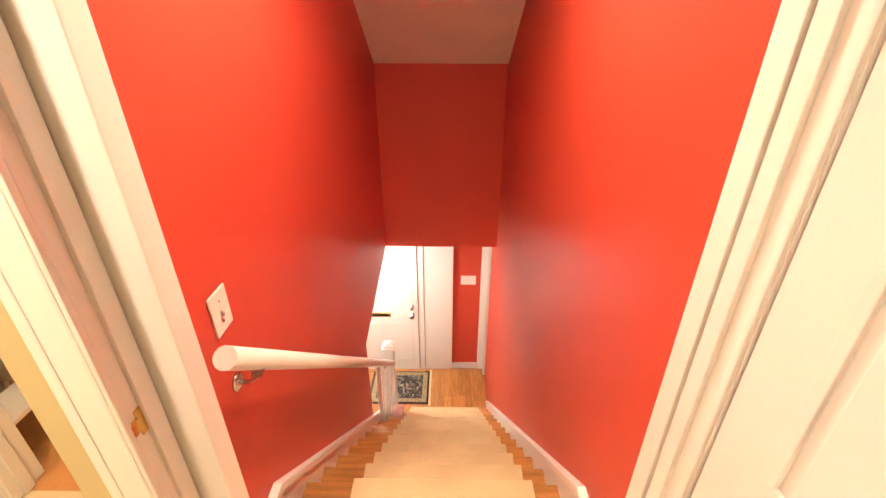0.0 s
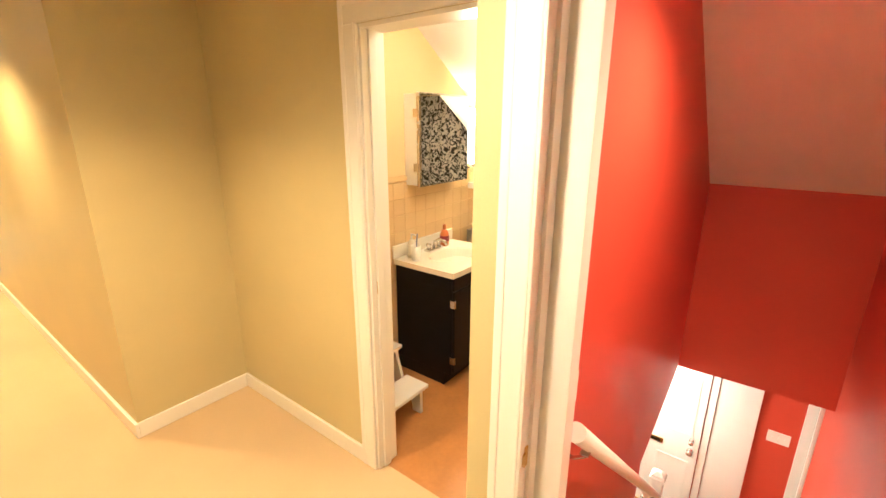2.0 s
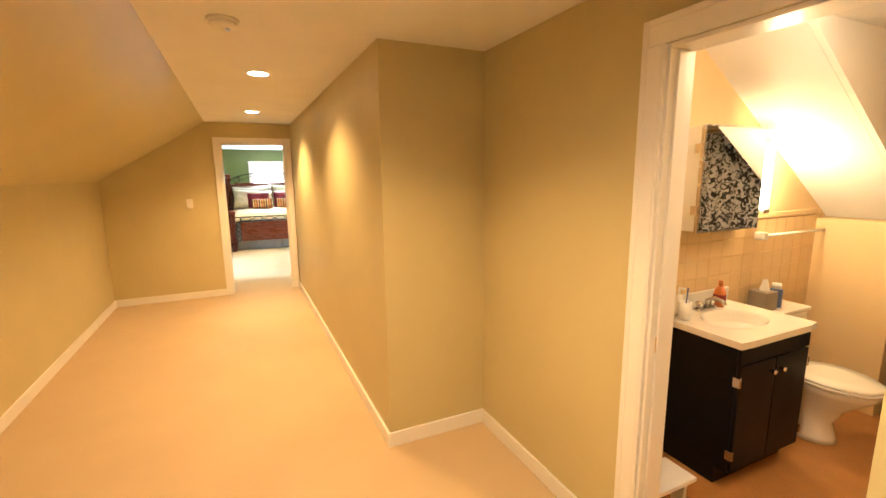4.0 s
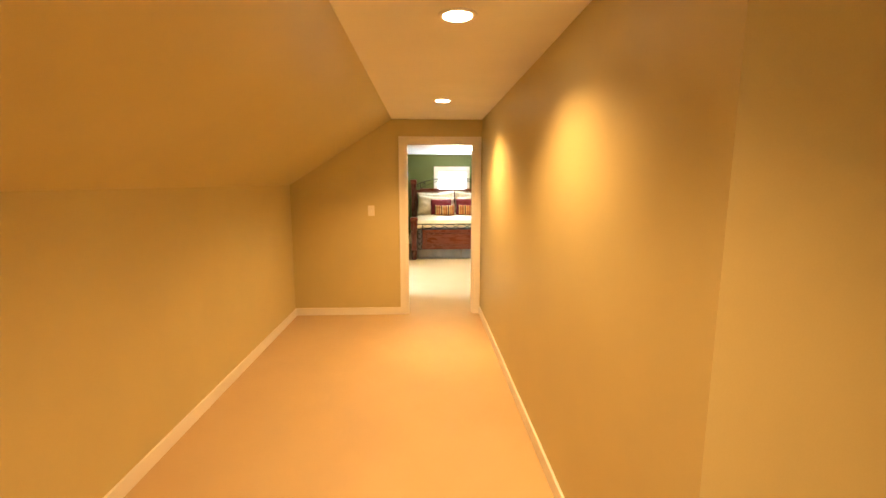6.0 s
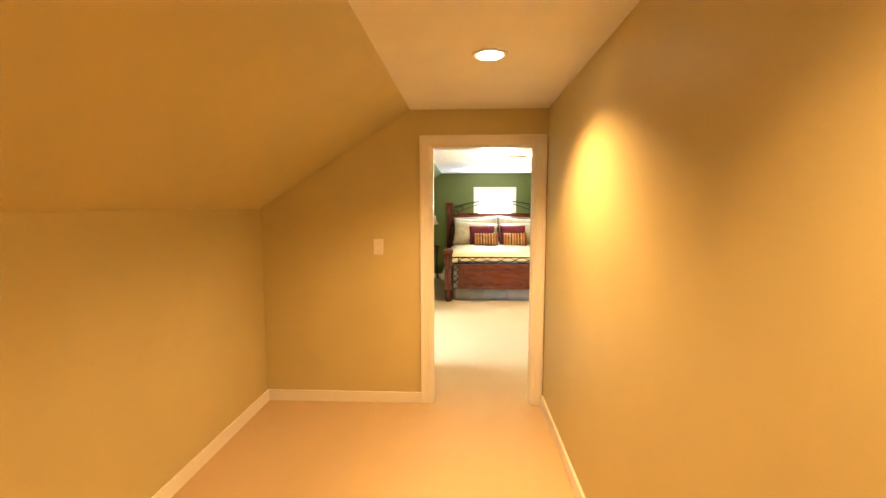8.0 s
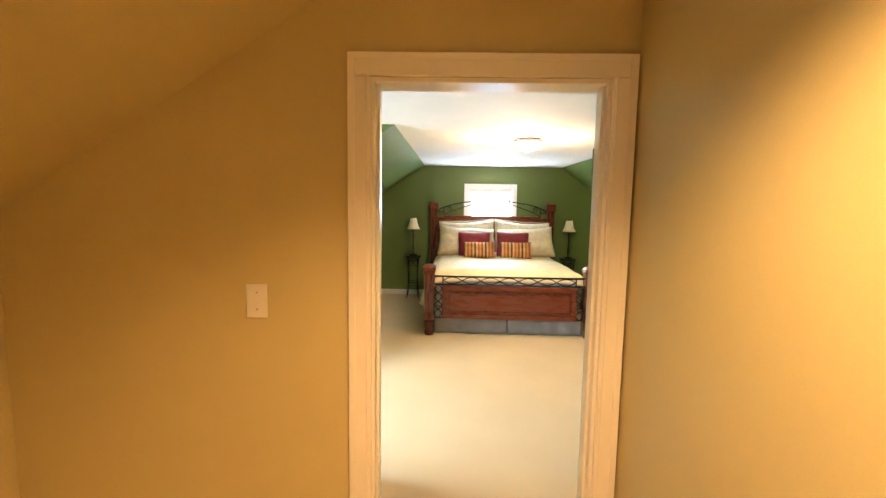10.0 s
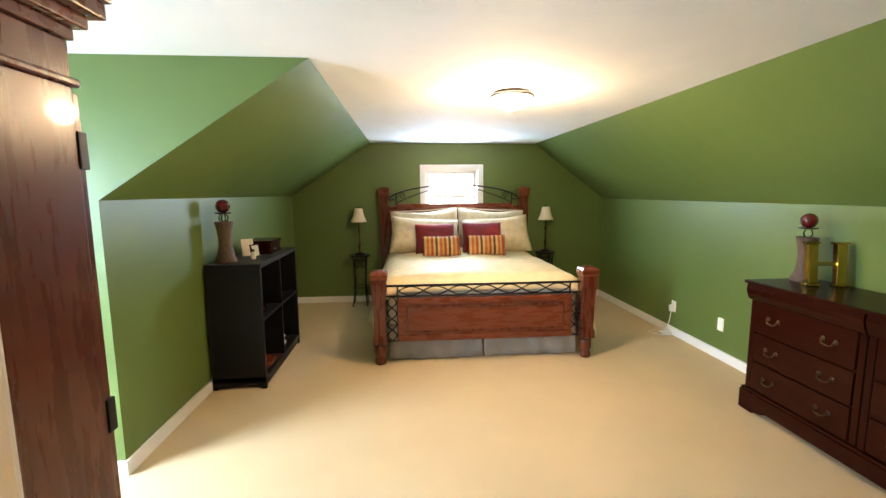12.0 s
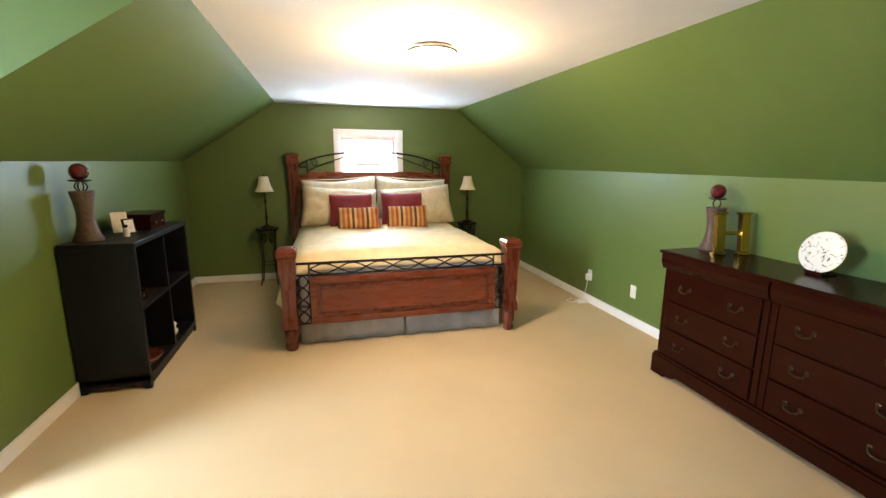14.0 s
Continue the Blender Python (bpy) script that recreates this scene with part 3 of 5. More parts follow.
part("outer_bead", box(XF - 0.13, XF - 0.105, SYR + 0.02, SYR + 0.03, LOW, -0.45, 0.003), M_TRIM, cr)
part("corner_board", box(XF - 0.02, XF - 0.001, SYR, SYR + 0.095, LOW, -0.45, 0.003), M_TRIM, cr)

# ---- staircase ----
st = thing("staircase", "honey oak stairs with white skirt boards", "staircase")
for i in range(1, STEPS):
    z, x = -RISE * i, NOSE + RUN * i
    part("tread", box(x - RUN - 0.01, x + 0.012, SYR + 0.02, SYL - 0.02, z - 0.03, z, 0.006), M_OAKY, st)
for i in range(STEPS):
    z, x = -RISE * i, NOSE + RUN * i
    part("riser", box(x - 0.018, x, SYR + 0.02, SYL - 0.02, z - RISE, z - 0.031), M_OAKY, st)
part("top_nosing", box(NOSE - 0.06, NOSE + 0.014, SYR + 0.02, SYL - 0.02, -0.028, 0.004, 0.005), M_OAKY, st)
SL = RISE / RUN
for y0, y1 in ((SYR + 0.001, SYR + 0.021), (SYL - 0.021, SYL - 0.001)):
    xe = NOSE + RUN * (STEPS - 1) + 0.10
    up = 0.10
    pts = [(1.70, 0.06), (1.96, 0.06), (xe + 0.14, LOW + 0.045), (xe + 0.14, LOW - 0.02), (xe - 0.1, LOW - 0.02), (1.70, -0.25)]
    s = part("skirt_board", prism(pts, "y", y0, y1), M_TRIM, st, "white skirt board")
    yy = (y0 - 0.004, y1 + 0.010) if y0 < -7 else (y0 - 0.010, y1 + 0.001)
    part("cap_moulding", prism([(1.70, 0.06), (1.96, 0.06), (xe + 0.14, LOW + 0.045), (xe + 0.14, LOW + 0.07), (1.972, 0.085), (1.70, 0.085)], "y", *yy), M_TRIM, s)

run = thing("stair_runner", "cream pile carpet runner laid down the stairs", "carpet runner")
R0, R1 = -7.262, -6.525
for i in range(1, STEPS):
    z, x = -RISE * i, NOSE + RUN * i
    part("tread_strip", box(x - RUN + 0.002, x + 0.024, R0, R1, z + 0.0005, z + 0.012, 0.005), M_RUNNER, run)
    part("riser_strip", box(x + 0.001, x + 0.012, R0, R1, z - RISE + 0.012, z - 0.031, 0.002), M_RUNNER, run)
part("riser_strip", box(NOSE + 0.001, NOSE + 0.012, R0, R1, -RISE + 0.012, -0.03, 0.002), M_RUNNER, run)

lg = thing("wrapped_parcel", "small pink and white paper parcel lying on a lower stair", "parcel")
pp = bmesh.new()
bm_box(pp, 3.93, 4.08, -6.50, -6.37, -RISE * 10 + 0.0005, -RISE * 10 + 0.05, 0.015)
part("paper", pp, M_LEAFP, lg)

# handrail with brackets, newel and balusters
hr = thing("handrail", "white round-topped handrail on steel wall brackets", "handrail")
YR = SYL - 0.075
RA, RB = Vector((1.80, YR, 0.80)), Vector((4.22, YR, -1.42))
part("rail", tube(bmesh.new(), [RA, RA.lerp(RB, 0.5), RB], 0.030, 14), M_TRIM, hr)
for f in (0.055, 0.83):
    p = RA.lerp(RB, f)
    b = part("bracket", bar(p + Vector((0, 0, -0.03)), p + Vector((0.0, 0.005, -0.06)), p + Vector((0, 0.04, -0.085)), p + Vector((0, 0.075, -0.085)), r=0.007), M_STEEL, hr, "steel rail bracket")
    part("rosette", moved(lathe([(0.028, 0), (0.026, 0.006), (0.012, 0.01)], 16), pose(p.x, SYL - 0.0005, p.z - 0.085, 90, 0, 0)), M_STEEL, b)
    part("saddle", box(p.x - 0.03, p.x + 0.03, p.y - 0.014, p.y + 0.014, p.z - 0.036, p.z - 0.030), M_STEEL, b)
bal = thing("balustrade", "white painted newel post and square balusters", "balustrade")
nz = -RISE * 11
nw = part("newel", boxes((4.16, 4.25, SYL - 0.10, SYL - 0.01, nz, -1.22), (4.145, 4.265, SYL - 0.115, SYL + 0.005, -1.22, -1.19), bevel=0.006), M_TRIM, bal)
part("cap", lathe([(0.05, -1.19), (0.045, -1.17), (0.02, -1.15), (0.004, -1.145)], 4, 4.205, SYL - 0.055, square=True), M_TRIM, nw)
for k in range(6):
    x = 3.62 + 0.09 * k
    i = int((x - NOSE) / RUN) + 1
    part("baluster", box(x - 0.016, x + 0.016, SYL - 0.075, SYL - 0.043, -RISE * i, 0.80 - (x - 1.80) * 0.917 - 0.02, 0.003), M_TRIM, bal)

# foyer rug, switch and floor boards
rug = thing("door_mat", "dark oriental door mat with tan border", "rug")
part("edge", box(4.64, 5.17, -6.70, -6.00, LOW + 0.0005, LOW + 0.008, 0.003), M_RUGD, rug)
part("border", box(4.665, 5.145, -6.675, -6.025, LOW + 0.008, LOW + 0.010), M_RUGB, rug)
part("field", box(4.72, 5.09, -6.62, -6.08, LOW + 0.010, LOW + 0.012), M_RUG, rug)
part("fringe", box(4.62, 5.19, -6.725, -6.70, LOW + 0.0005, LOW + 0.004), M_RUNNER, rug, "cream fringe")


def switch_plate(name, label, m, w=0.075, h=0.12, toggles=1, outlet=False):
    """Wall plate with its back on y = 0, facing -y."""
    s = thing(name, label, "outlet" if outlet else "light switch", m=m)
    pl = part("plate", box(-w / 2, w / 2, -0.007, -0.0005, -h / 2, h / 2, 0.003), M_PLASTIC, s)
    for k in range(toggles):
        x = (k - (toggles - 1) / 2) * 0.046
        if outlet:
            for dz in (-0.02, 0.02):
                part("socket", boxes((x - 0.014, x + 0.014, -0.009, -0.0072, dz - 0.012, dz + 0.012)), M_PLASTIC, s)
        else:
            part("toggle", box(x - 0.005, x + 0.005, -0.017, -0.0072, -0.010, 0.006, 0.002), M_PLASTIC, s)
    for dz in (-0.03, 0.03):
        part("screw", moved(lathe([(0.003, 0), (0.002, 0.001)], 8), pose(0, -0.007, dz, 90, 0, 0)), M_STEEL, pl)
    return s


switch_plate("light_switch", "white toggle switch plate on the tan end wall", pose(0.032, 0, 1.247))
switch_plate("light_switch", "white double switch plate above the handrail", pose(1.945, SYL, 0.83), 0.085, 0.12, 1)
switch_plate("light_switch", "white switch plate on the red foyer wall", pose(XF, -7.15, -1.11, 0, 0, -90), 0.17, 0.115, 3)
switch_plate("wall_outlet", "white outlet plate above the bedroom baseboard", pose(BXR, 3.56, 0.33, 0, 0, -90), outlet=True)
switch_plate("wall_outlet", "white outlet plate with a plugged-in charger", pose(BXR, 4.28, 0.315, 0, 0, -90), outlet=True)
ch = thing("charger", "white plug charger with cable down to the carpet", "charger")
part("plug", box(BXR - 0.045, BXR - 0.0095, 4.255, 4.305, 0.26, 0.33, 0.005), M_PLASTIC, ch)
part("cable", bar((BXR - 0.03, 4.28, 0.26), (BXR - 0.035, 4.285, 0.18), (BXR - 0.05, 4.30, 0.08), (BXR - 0.09, 4.33, 0.006), (BXR - 0.2, 4.30, 0.005), (BXR - 0.22, 4.38, 0.005), (BXR - 0.12, 4.44, 0.005), r=0.004, n=6), M_PLASTIC, ch)
part("adapter", box(BXR - 0.15, BXR - 0.03, 4.24, 4.31, 0.001, 0.035, 0.006), M_PLASTIC, ch)


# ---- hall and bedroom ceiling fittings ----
# The extra can is added to go with the stair-head fill light.
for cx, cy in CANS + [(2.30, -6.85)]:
    can = thing("recessed_light", "round white recessed ceiling light switched on, in a set partly added", "ceiling light", "hall recessed lights", m=pose(cx, cy, CEIL))
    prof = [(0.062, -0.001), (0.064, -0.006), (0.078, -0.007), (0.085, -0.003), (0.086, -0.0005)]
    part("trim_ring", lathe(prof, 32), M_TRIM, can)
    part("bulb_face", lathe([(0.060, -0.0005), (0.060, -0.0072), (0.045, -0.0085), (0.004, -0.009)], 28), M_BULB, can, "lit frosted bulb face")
sd = thing("smoke_detector", "round white smoke detector on the hall ceiling", "smoke detector", m=pose(0.612, -4.18, CEIL))
part("base", lathe([(0.068, -0.0005), (0.068, -0.012), (0.064, -0.014)], 28), M_PLASTIC, sd)
part("cover", lathe([(0.058, -0.0142), (0.058, -0.026), (0.046, -0.036), (0.006, -0.038)], 28), M_PLASTIC, sd)
part("test_button", lathe([(0.010, -0.0385), (0.009, -0.041)], 12, 0.018, 0.0), M_STEEL, sd)
cl = thing("ceiling_light", "flush ceiling light with alabaster glass bowl and bronze rim", "ceiling light", m=pose(1.445, 2.98, BED_C))
part("pan", lathe([(0.13, -0.0005), (0.135, -0.012), (0.14, -0.018)], 32), M_BRONZE, cl)
part("rim", lathe([(0.150, -0.018), (0.158, -0.022), (0.160, -0.034), (0.152, -0.040), (0.146, -0.040)], 32), M_STEEL, cl)
part("glass_bowl", lathe([(0.145, -0.0402), (0.135, -0.065), (0.110, -0.088), (0.07, -0.106), (0.02, -0.114), (0.004, -0.115)], 32), M_DOME, cl, "glowing alabaster glass bowl")
part("finial", lathe([(0.010, -0.1152), (0.012, -0.122), (0.008, -0.130), (0.003, -0.136)], 14), M_BRONZE, cl)
for o in cl.children:
    o.visible_shadow = False
fl = thing("foyer_ceiling_light", "flush white glass ceiling light in the foyer", "ceiling light", m=pose(4.75, -5.85, -0.44))
part("pan", lathe([(0.11, -0.0005), (0.11, -0.02)], 28), M_BRONZE, fl)
part("glass_bowl", lathe([(0.13, -0.0202), (0.12, -0.06), (0.07, -0.09), (0.004, -0.10)], 28), M_DOME, fl)
for o in fl.children:
    o.visible_shadow = False


# ---- windows ----
def sash_window(name, label, m, w, h, depth=0.12):
    """A double-hung window in an opening w by h, its inner wall face on y = 0, room towards -y, origin at the opening's lower middle."""
    s = thing(name, label, "window", m=m, kind="structure")
    for a, b in ((-w / 2 - 0.075, -w / 2 + 0.004), (w / 2 - 0.004, w / 2 + 0.075)):
        part("casing", box(a, b, -0.018, -0.001, -0.02, h + 0.075, 0.004), M_TRIM, s)
    part("casing", box(-w / 2 + 0.004, w / 2 - 0.004, -0.018, -0.001, h - 0.004, h + 0.075, 0.004), M_TRIM, s)
    part("sill", box(-w / 2 - 0.09, w / 2 + 0.09, -0.05, 0.03, -0.03, 0.0, 0.005), M_TRIM, s)
    for a, b in ((-w / 2, -w / 2 + 0.02), (w / 2 - 0.02, w / 2)):
        part("frame", box(a, b, 0.001, depth, 0, h), M_TRIM, s)
    part("frame", box(-w / 2 + 0.02, w / 2 - 0.02, 0.001, depth, h - 0.02, h), M_TRIM, s)
    for z0, z1, y in ((0.0, h / 2 + 0.02, 0.05), (h / 2 - 0.02, h - 0.02, 0.085)):
        fr = part("sash", boxes((-w / 2 + 0.021, -w / 2 + 0.06, y, y + 0.03, z0, z1), (w / 2 - 0.06, w / 2 - 0.021, y, y + 0.03, z0, z1), (-w / 2 + 0.06, w / 2 - 0.06, y, y + 0.03, z0, z0 + 0.04), (-w / 2 + 0.06, w / 2 - 0.06, y, y + 0.03, z1 - 0.04, z1)), M_TRIM, s)
        p = part("pane", box(-w / 2 + 0.06, w / 2 - 0.06, y + 0.012, y + 0.016, z0 + 0.04, z1 - 0.04), M_PANE, fr)
        p.visible_shadow = False
    return s


sash_window("window_gable", "small white double-hung window bright with daylight", pose((WX0 + WX1) / 2, BYF, WZ0), WX1 - WX0, WZ1 - WZ0)
sash_window("window_dormer", "white double-hung dormer window", pose(-2.68, (DW[0] + DW[1]) / 2, DW[2], 0, 0, 90), DW[1] - DW[0], DW[3] - DW[2])
fixed("backdrop_gable", box(-2.5, 5.5, 7.9, 7.92, -1, 5), M_SKY, "bright pale daylight outside the window", "sky")


# ---- bed ----
bed = thing("bed", "king bed of cherry wood posts with black iron scrollwork", "bed")
BX0, BX1, BYN, BYH = 0.432, 2.372, 3.745, 6.05
BX2, BX3 = 0.375, 2.365


def front_post(x):
    p = part("foot_post", lathe([(0.045, 0.0), (0.052, 0.01), (0.052, 0.05), (0.040, 0.065), (0.052, 0.085), (0.058, 0.11), (0.058, 0.17), (0.044, 0.185)], 8, x, BYN), M_CHERRYZ, bed)
    part("shaft", lathe([(0.044, 0.185), (0.064, 0.20), (0.064, 0.26), (0.052, 0.30), (0.056, 0.58), (0.066, 0.68), (0.066, 0.79)], 4, x, BYN, square=True), M_CHERRYZ, p)
    part("capital", lathe([(0.070, 0.79), (0.078, 0.805), (0.078, 0.845), (0.066, 0.865), (0.030, 0.878), (0.003, 0.88)], 4, x, BYN, square=True), M_CHERRY, p)
    return p


for x in (BX0, BX1):
    front_post(x)
for x in (BX2, BX3):
    p = part("head_post", lathe([(0.06, 0), (0.066, 0.2), (0.058, 0.3), (0.056, 1.1), (0.062, 1.515)], 4, x, BYH, square=True), M_CHERRYZ, bed)
    part("capital", lathe([(0.066, 1.515), (0.076, 1.535), (0.072, 1.595), (0.078, 1.615), (0.078, 1.63), (0.04, 1.645)], 4, x, BYH, square=True), M_CHERRY, p)

# foot panel with moulded frame
PX0, PX1, PZ0, PZ1 = 0.603, 2.215, 0.222, 0.612
fp = part("foot_panel", box(PX0, PX1, BYN - 0.018, BYN + 0.018, PZ0, PZ1, 0.004), M_CHERRY, bed)
for nm, r in (("top_rail", (PX0 - 0.005, PX1 + 0.005, BYN - 0.03, BYN + 0.03, PZ1 - 0.05, PZ1 + 0.005)), ("bottom_rail", (PX0 - 0.005, PX1 + 0.005, BYN - 0.03, BYN + 0.03, PZ0 - 0.008, PZ0 + 0.05)), ("stile", (PX0 - 0.005, PX0 + 0.05, BYN - 0.029, BYN + 0.029, PZ0 + 0.05, PZ1 - 0.05)), ("stile", (PX1 - 0.05, PX1 + 0.005, BYN - 0.029, BYN + 0.029, PZ0 + 0.05, PZ1 - 0.05))):
    part(nm, box(*r, 0.006), M_CHERRY, fp)
mo = boxes((PX0 + 0.07, PX1 - 0.07, BYN - 0.028, BYN - 0.018, PZ0 + 0.07, PZ0 + 0.088), (PX0 + 0.07, PX1 - 0.07, BYN - 0.028, BYN - 0.018, PZ1 - 0.088, PZ1 - 0.07), (PX0 + 0.07, PX0 + 0.088, BYN - 0.028, BYN - 0.018, PZ0 + 0.088, PZ1 - 0.088), (PX1 - 0.088, PX1 - 0.07, BYN - 0.028, BYN - 0.018, PZ0 + 0.088, PZ1 - 0.088), bevel=0.004)
part("inner_moulding", mo, M_CHERRYZ, fp)


def wave(x0, x1, zc, amp, n, phase, y, steps=64, upright=False):
    pts = []
    for k in range(steps + 1):
        u = k / steps
        w = zc + amp * math.sin(2 * math.pi * n * u + phase)
        pts.append((x0 + (x1 - x0) * u, y, w) if not upright else (w, y, x0 + (x1 - x0) * u))
    return pts


iron = part("foot_ironwork", bar((BX0 + 0.05, BYN, 0.730), (BX1 - 0.05, BYN, 0.730), r=0.011), M_IRON, bed, "black wrought iron rail")
part("lower_bar", bar((BX0 + 0.05, BYN, 0.632), (BX1 - 0.05, BYN, 0.632), r=0.008), M_IRON, iron)
for ph in (0, math.pi):
    part("wave", tube(bmesh.new(), wave(BX0 + 0.17, BX1 - 0.17, 0.681, 0.040, 3.5, ph, BYN, 96), 0.007, 6), M_IRON, iron)
for x in (BX0 + 0.165, BX1 - 0.165):
    part("upright", bar((x, BYN, 0.215), (x, BYN, 0.730), r=0.009), M_IRON, iron)
for s, xa in ((1, BX0 + 0.11), (-1, BX1 - 0.11)):
    for ph in (0, math.pi):
        part("lattice", tube(bmesh.new(), wave(0.215, 0.63, xa, 0.042, 2.0, ph, BYN, 40, True), 0.006, 6), M_IRON, iron)
    part("lattice_bar", bar((xa - 0.05, BYN, 0.215), (xa + 0.05, BYN, 0.215), r=0.006), M_IRON, iron)

# headboard
hb = part("headboard", box(BX2 + 0.05, BX3 - 0.05, BYH - 0.02, BYH + 0.02, 0.45, 1.38, 0.005), M_CHERRY, bed)
part("top_rail", box(BX2 + 0.16, BX3 - 0.16, BYH - 0.035, BYH + 0.035, 1.352, 1.417, 0.01), M_CHERRY, hb)
XM = (BX2 + BX3) / 2
HWD = (BX3 - BX2) / 2 - 0.06
hi = part("head_ironwork", tube(bmesh.new(), [(XM + HWD * math.sin(a), BYH, 1.475 + 0.20 * math.cos(a * 1.0) ** 1.2) for a in [(-1.0 + k / 20) * math.pi / 2 for k in range(1, 40)]], 0.010, 8), M_IRON, bed, "arched black wrought iron crest")
for s in (-1, 1):
    part("straight_bar", bar((XM + s * HWD, BYH, 1.475), (XM + s * (HWD - 0.11), BYH, 1.475), r=0.007), M_IRON, hi)
    part("upright", bar((XM + s * (HWD - 0.11), BYH, 1.30), (XM + s * (HWD - 0.11), BYH, 1.565), r=0.008), M_IRON, hi)
    part("inner_curve", tube(bmesh.new(), [(XM + s * (HWD - 0.11 - 0.50 * u), BYH, 1.415 + 0.20 * u ** 0.8) for u in [k / 16 for k in range(17)]], 0.007, 6), M_IRON, hi)
    sc = []
    for k in range(30):
        a = k / 29 * 3.2 * math.pi
        r = 0.05 * (1 - k / 40)
        sc.append((XM + s * (HWD - 0.20 + r * math.cos(a)), BYH, 1.53 + r * math.sin(a)))
    part("scroll", tube(bmesh.new(), sc, 0.006, 6), M_IRON, hi)
for x in (BX0, BX1):
    part("side_rail", box(x - 0.015, x + 0.015, BYN + 0.06, BYH - 0.06, 0.22, 0.40, 0.004), M_CHERRY, bed)
part("mattress", box(0.505, 2.30, BYN + 0.06, BYH - 0.04, 0.34, 0.66, 0.05), M_SKIRT, bed)
part("box_spring", box(0.505, 2.30, BYN + 0.06, BYH - 0.04, 0.20, 0.335, 0.02), M_SKIRT, bed)


def cloth_strip(path, amp, wavelen, z0, z1, lean=0.0, seed=0):
    """Hanging pleated cloth along a line of (x, y) points with outward normals."""
    bm = bmesh.new()
    rng = random.Random(seed)
    cols = []
    for k, (x, y, nx, ny) in enumerate(path):
        col = []
        for j in range(6):
            f = j / 5
            a = amp * (0.25 + f) * math.sin(k * wavelen + rng.uniform(-0.5, 0.5)) + lean * f
            col.append(bm.verts.new((x + nx * a, y + ny * a, z1 + (z0 - z1) * f)))
        cols.append(col)
    for a, b in zip(cols, cols[1:]):
        for j in range(5):
            bm.faces.new((a[j], b[j], b[j + 1], a[j + 1])).smooth = True
    bmesh.ops.solidify(bm, geom=bm.faces[:], thickness=0.004)
    return bm


def line(x0, y0, x1, y1, n, nx, ny):
    return [(x0 + (x1 - x0) * k / n, y0 + (y1 - y0) * k / n, nx, ny) for k in range(n + 1)]


sk = thing("bed_skirt", "pale grey linen bed skirt with a centre split", "bed skirt")
part("front_drop", cloth_strip(line(0.50, BYN + 0.10, 1.395, BYN + 0.10, 60, 0, -1), 0.010, 0.42, 0.008, 0.335, 0.02, 1), M_SKIRT, sk)
part("front_drop", cloth_strip(line(1.410, BYN + 0.10, 2.31, BYN + 0.10, 60, 0, -1), 0.010, 0.42, 0.008, 0.335, 0.02, 2), M_SKIRT, sk)
part("side_drop", cloth_strip(line(0.485, BYN + 0.12, 0.485, BYH - 0.1, 70, -1, 0), 0.008, 0.42, 0.008, 0.335, 0.0, 3), M_SKIRT, sk)
part("side_drop", cloth_strip(line(2.325, BYN + 0.12, 2.325, BYH - 0.1, 70, 1, 0), 0.008, 0.42, 0.008, 0.335, 0.0, 4), M_SKIRT, sk)


def comforter():
    """A thick quilt: a grid that lies on the mattress, rounds over its edges and hangs unevenly at the sides."""
    bm = bmesh.new()
    nx, ny = 84, 70
    grid = []
    half, hang = 0.945, 0.44
    for i in range(nx + 1):
        row = []
        s = (i / nx * 2 - 1) * (half + hang)
        for j in range(ny + 1):
            t = j / ny
            y = BYH - 0.10 - t * (BYH - 0.10 - (BYN + 0.05)) * 1.0
            fold = 0.0
            n1 = noise.noise((s * 2.2, y * 2.4, 0.3)) * 0.022 + noise.noise((s * 6, y * 6, 1.7)) * 0.010
            a = abs(s)
            if a < half:
                x, z = s, 0.765 + 0.045 * (1 - (a / half) ** 4) + n1
                z -= 0.05 * max(0, (a / half - 0.9) / 0.1) ** 2
            else:
                d = a - half
                x = math.copysign(half + 0.035 * math.sin(min(d / 0.10, 1) * math.pi / 2) + 0.22 * d + 0.030 * math.sin(y * 13 + s) * d * 3, s)
                z = 0.72 - max(0.0, d - 0.02) * 0.96 + n1 * 0.5
            if t > 0.93:
                z -= ((t - 0.93) / 0.07) ** 2 * 0.14
            row.append(bm.verts.new((XC + x, y, z)))
        grid.append(row)
    for i in range(nx):
        for j in range(ny):
            bm.faces.new((grid[i][j], grid[i + 1][j], grid[i + 1][j + 1], grid[i][j + 1])).smooth = True
    bmesh.ops.recalc_face_normals(bm, faces=bm.faces)
    bmesh.ops.solidify(bm, geom=bm.faces[:], thickness=0.03)
    return bm


XC = 1.402
qu = thing("comforter", "cream satin comforter spread over the bed, hanging unevenly", "comforter")
part("quilt", comforter(), M_SPREAD, qu)
part("foot_fold", cloth_strip(line(0.54, BYN + 0.075, 2.27, BYN + 0.075, 70, 0, -1), 0.010, 0.35, 0.50, 0.66, 0.0, 9), M_SPREAD, qu)


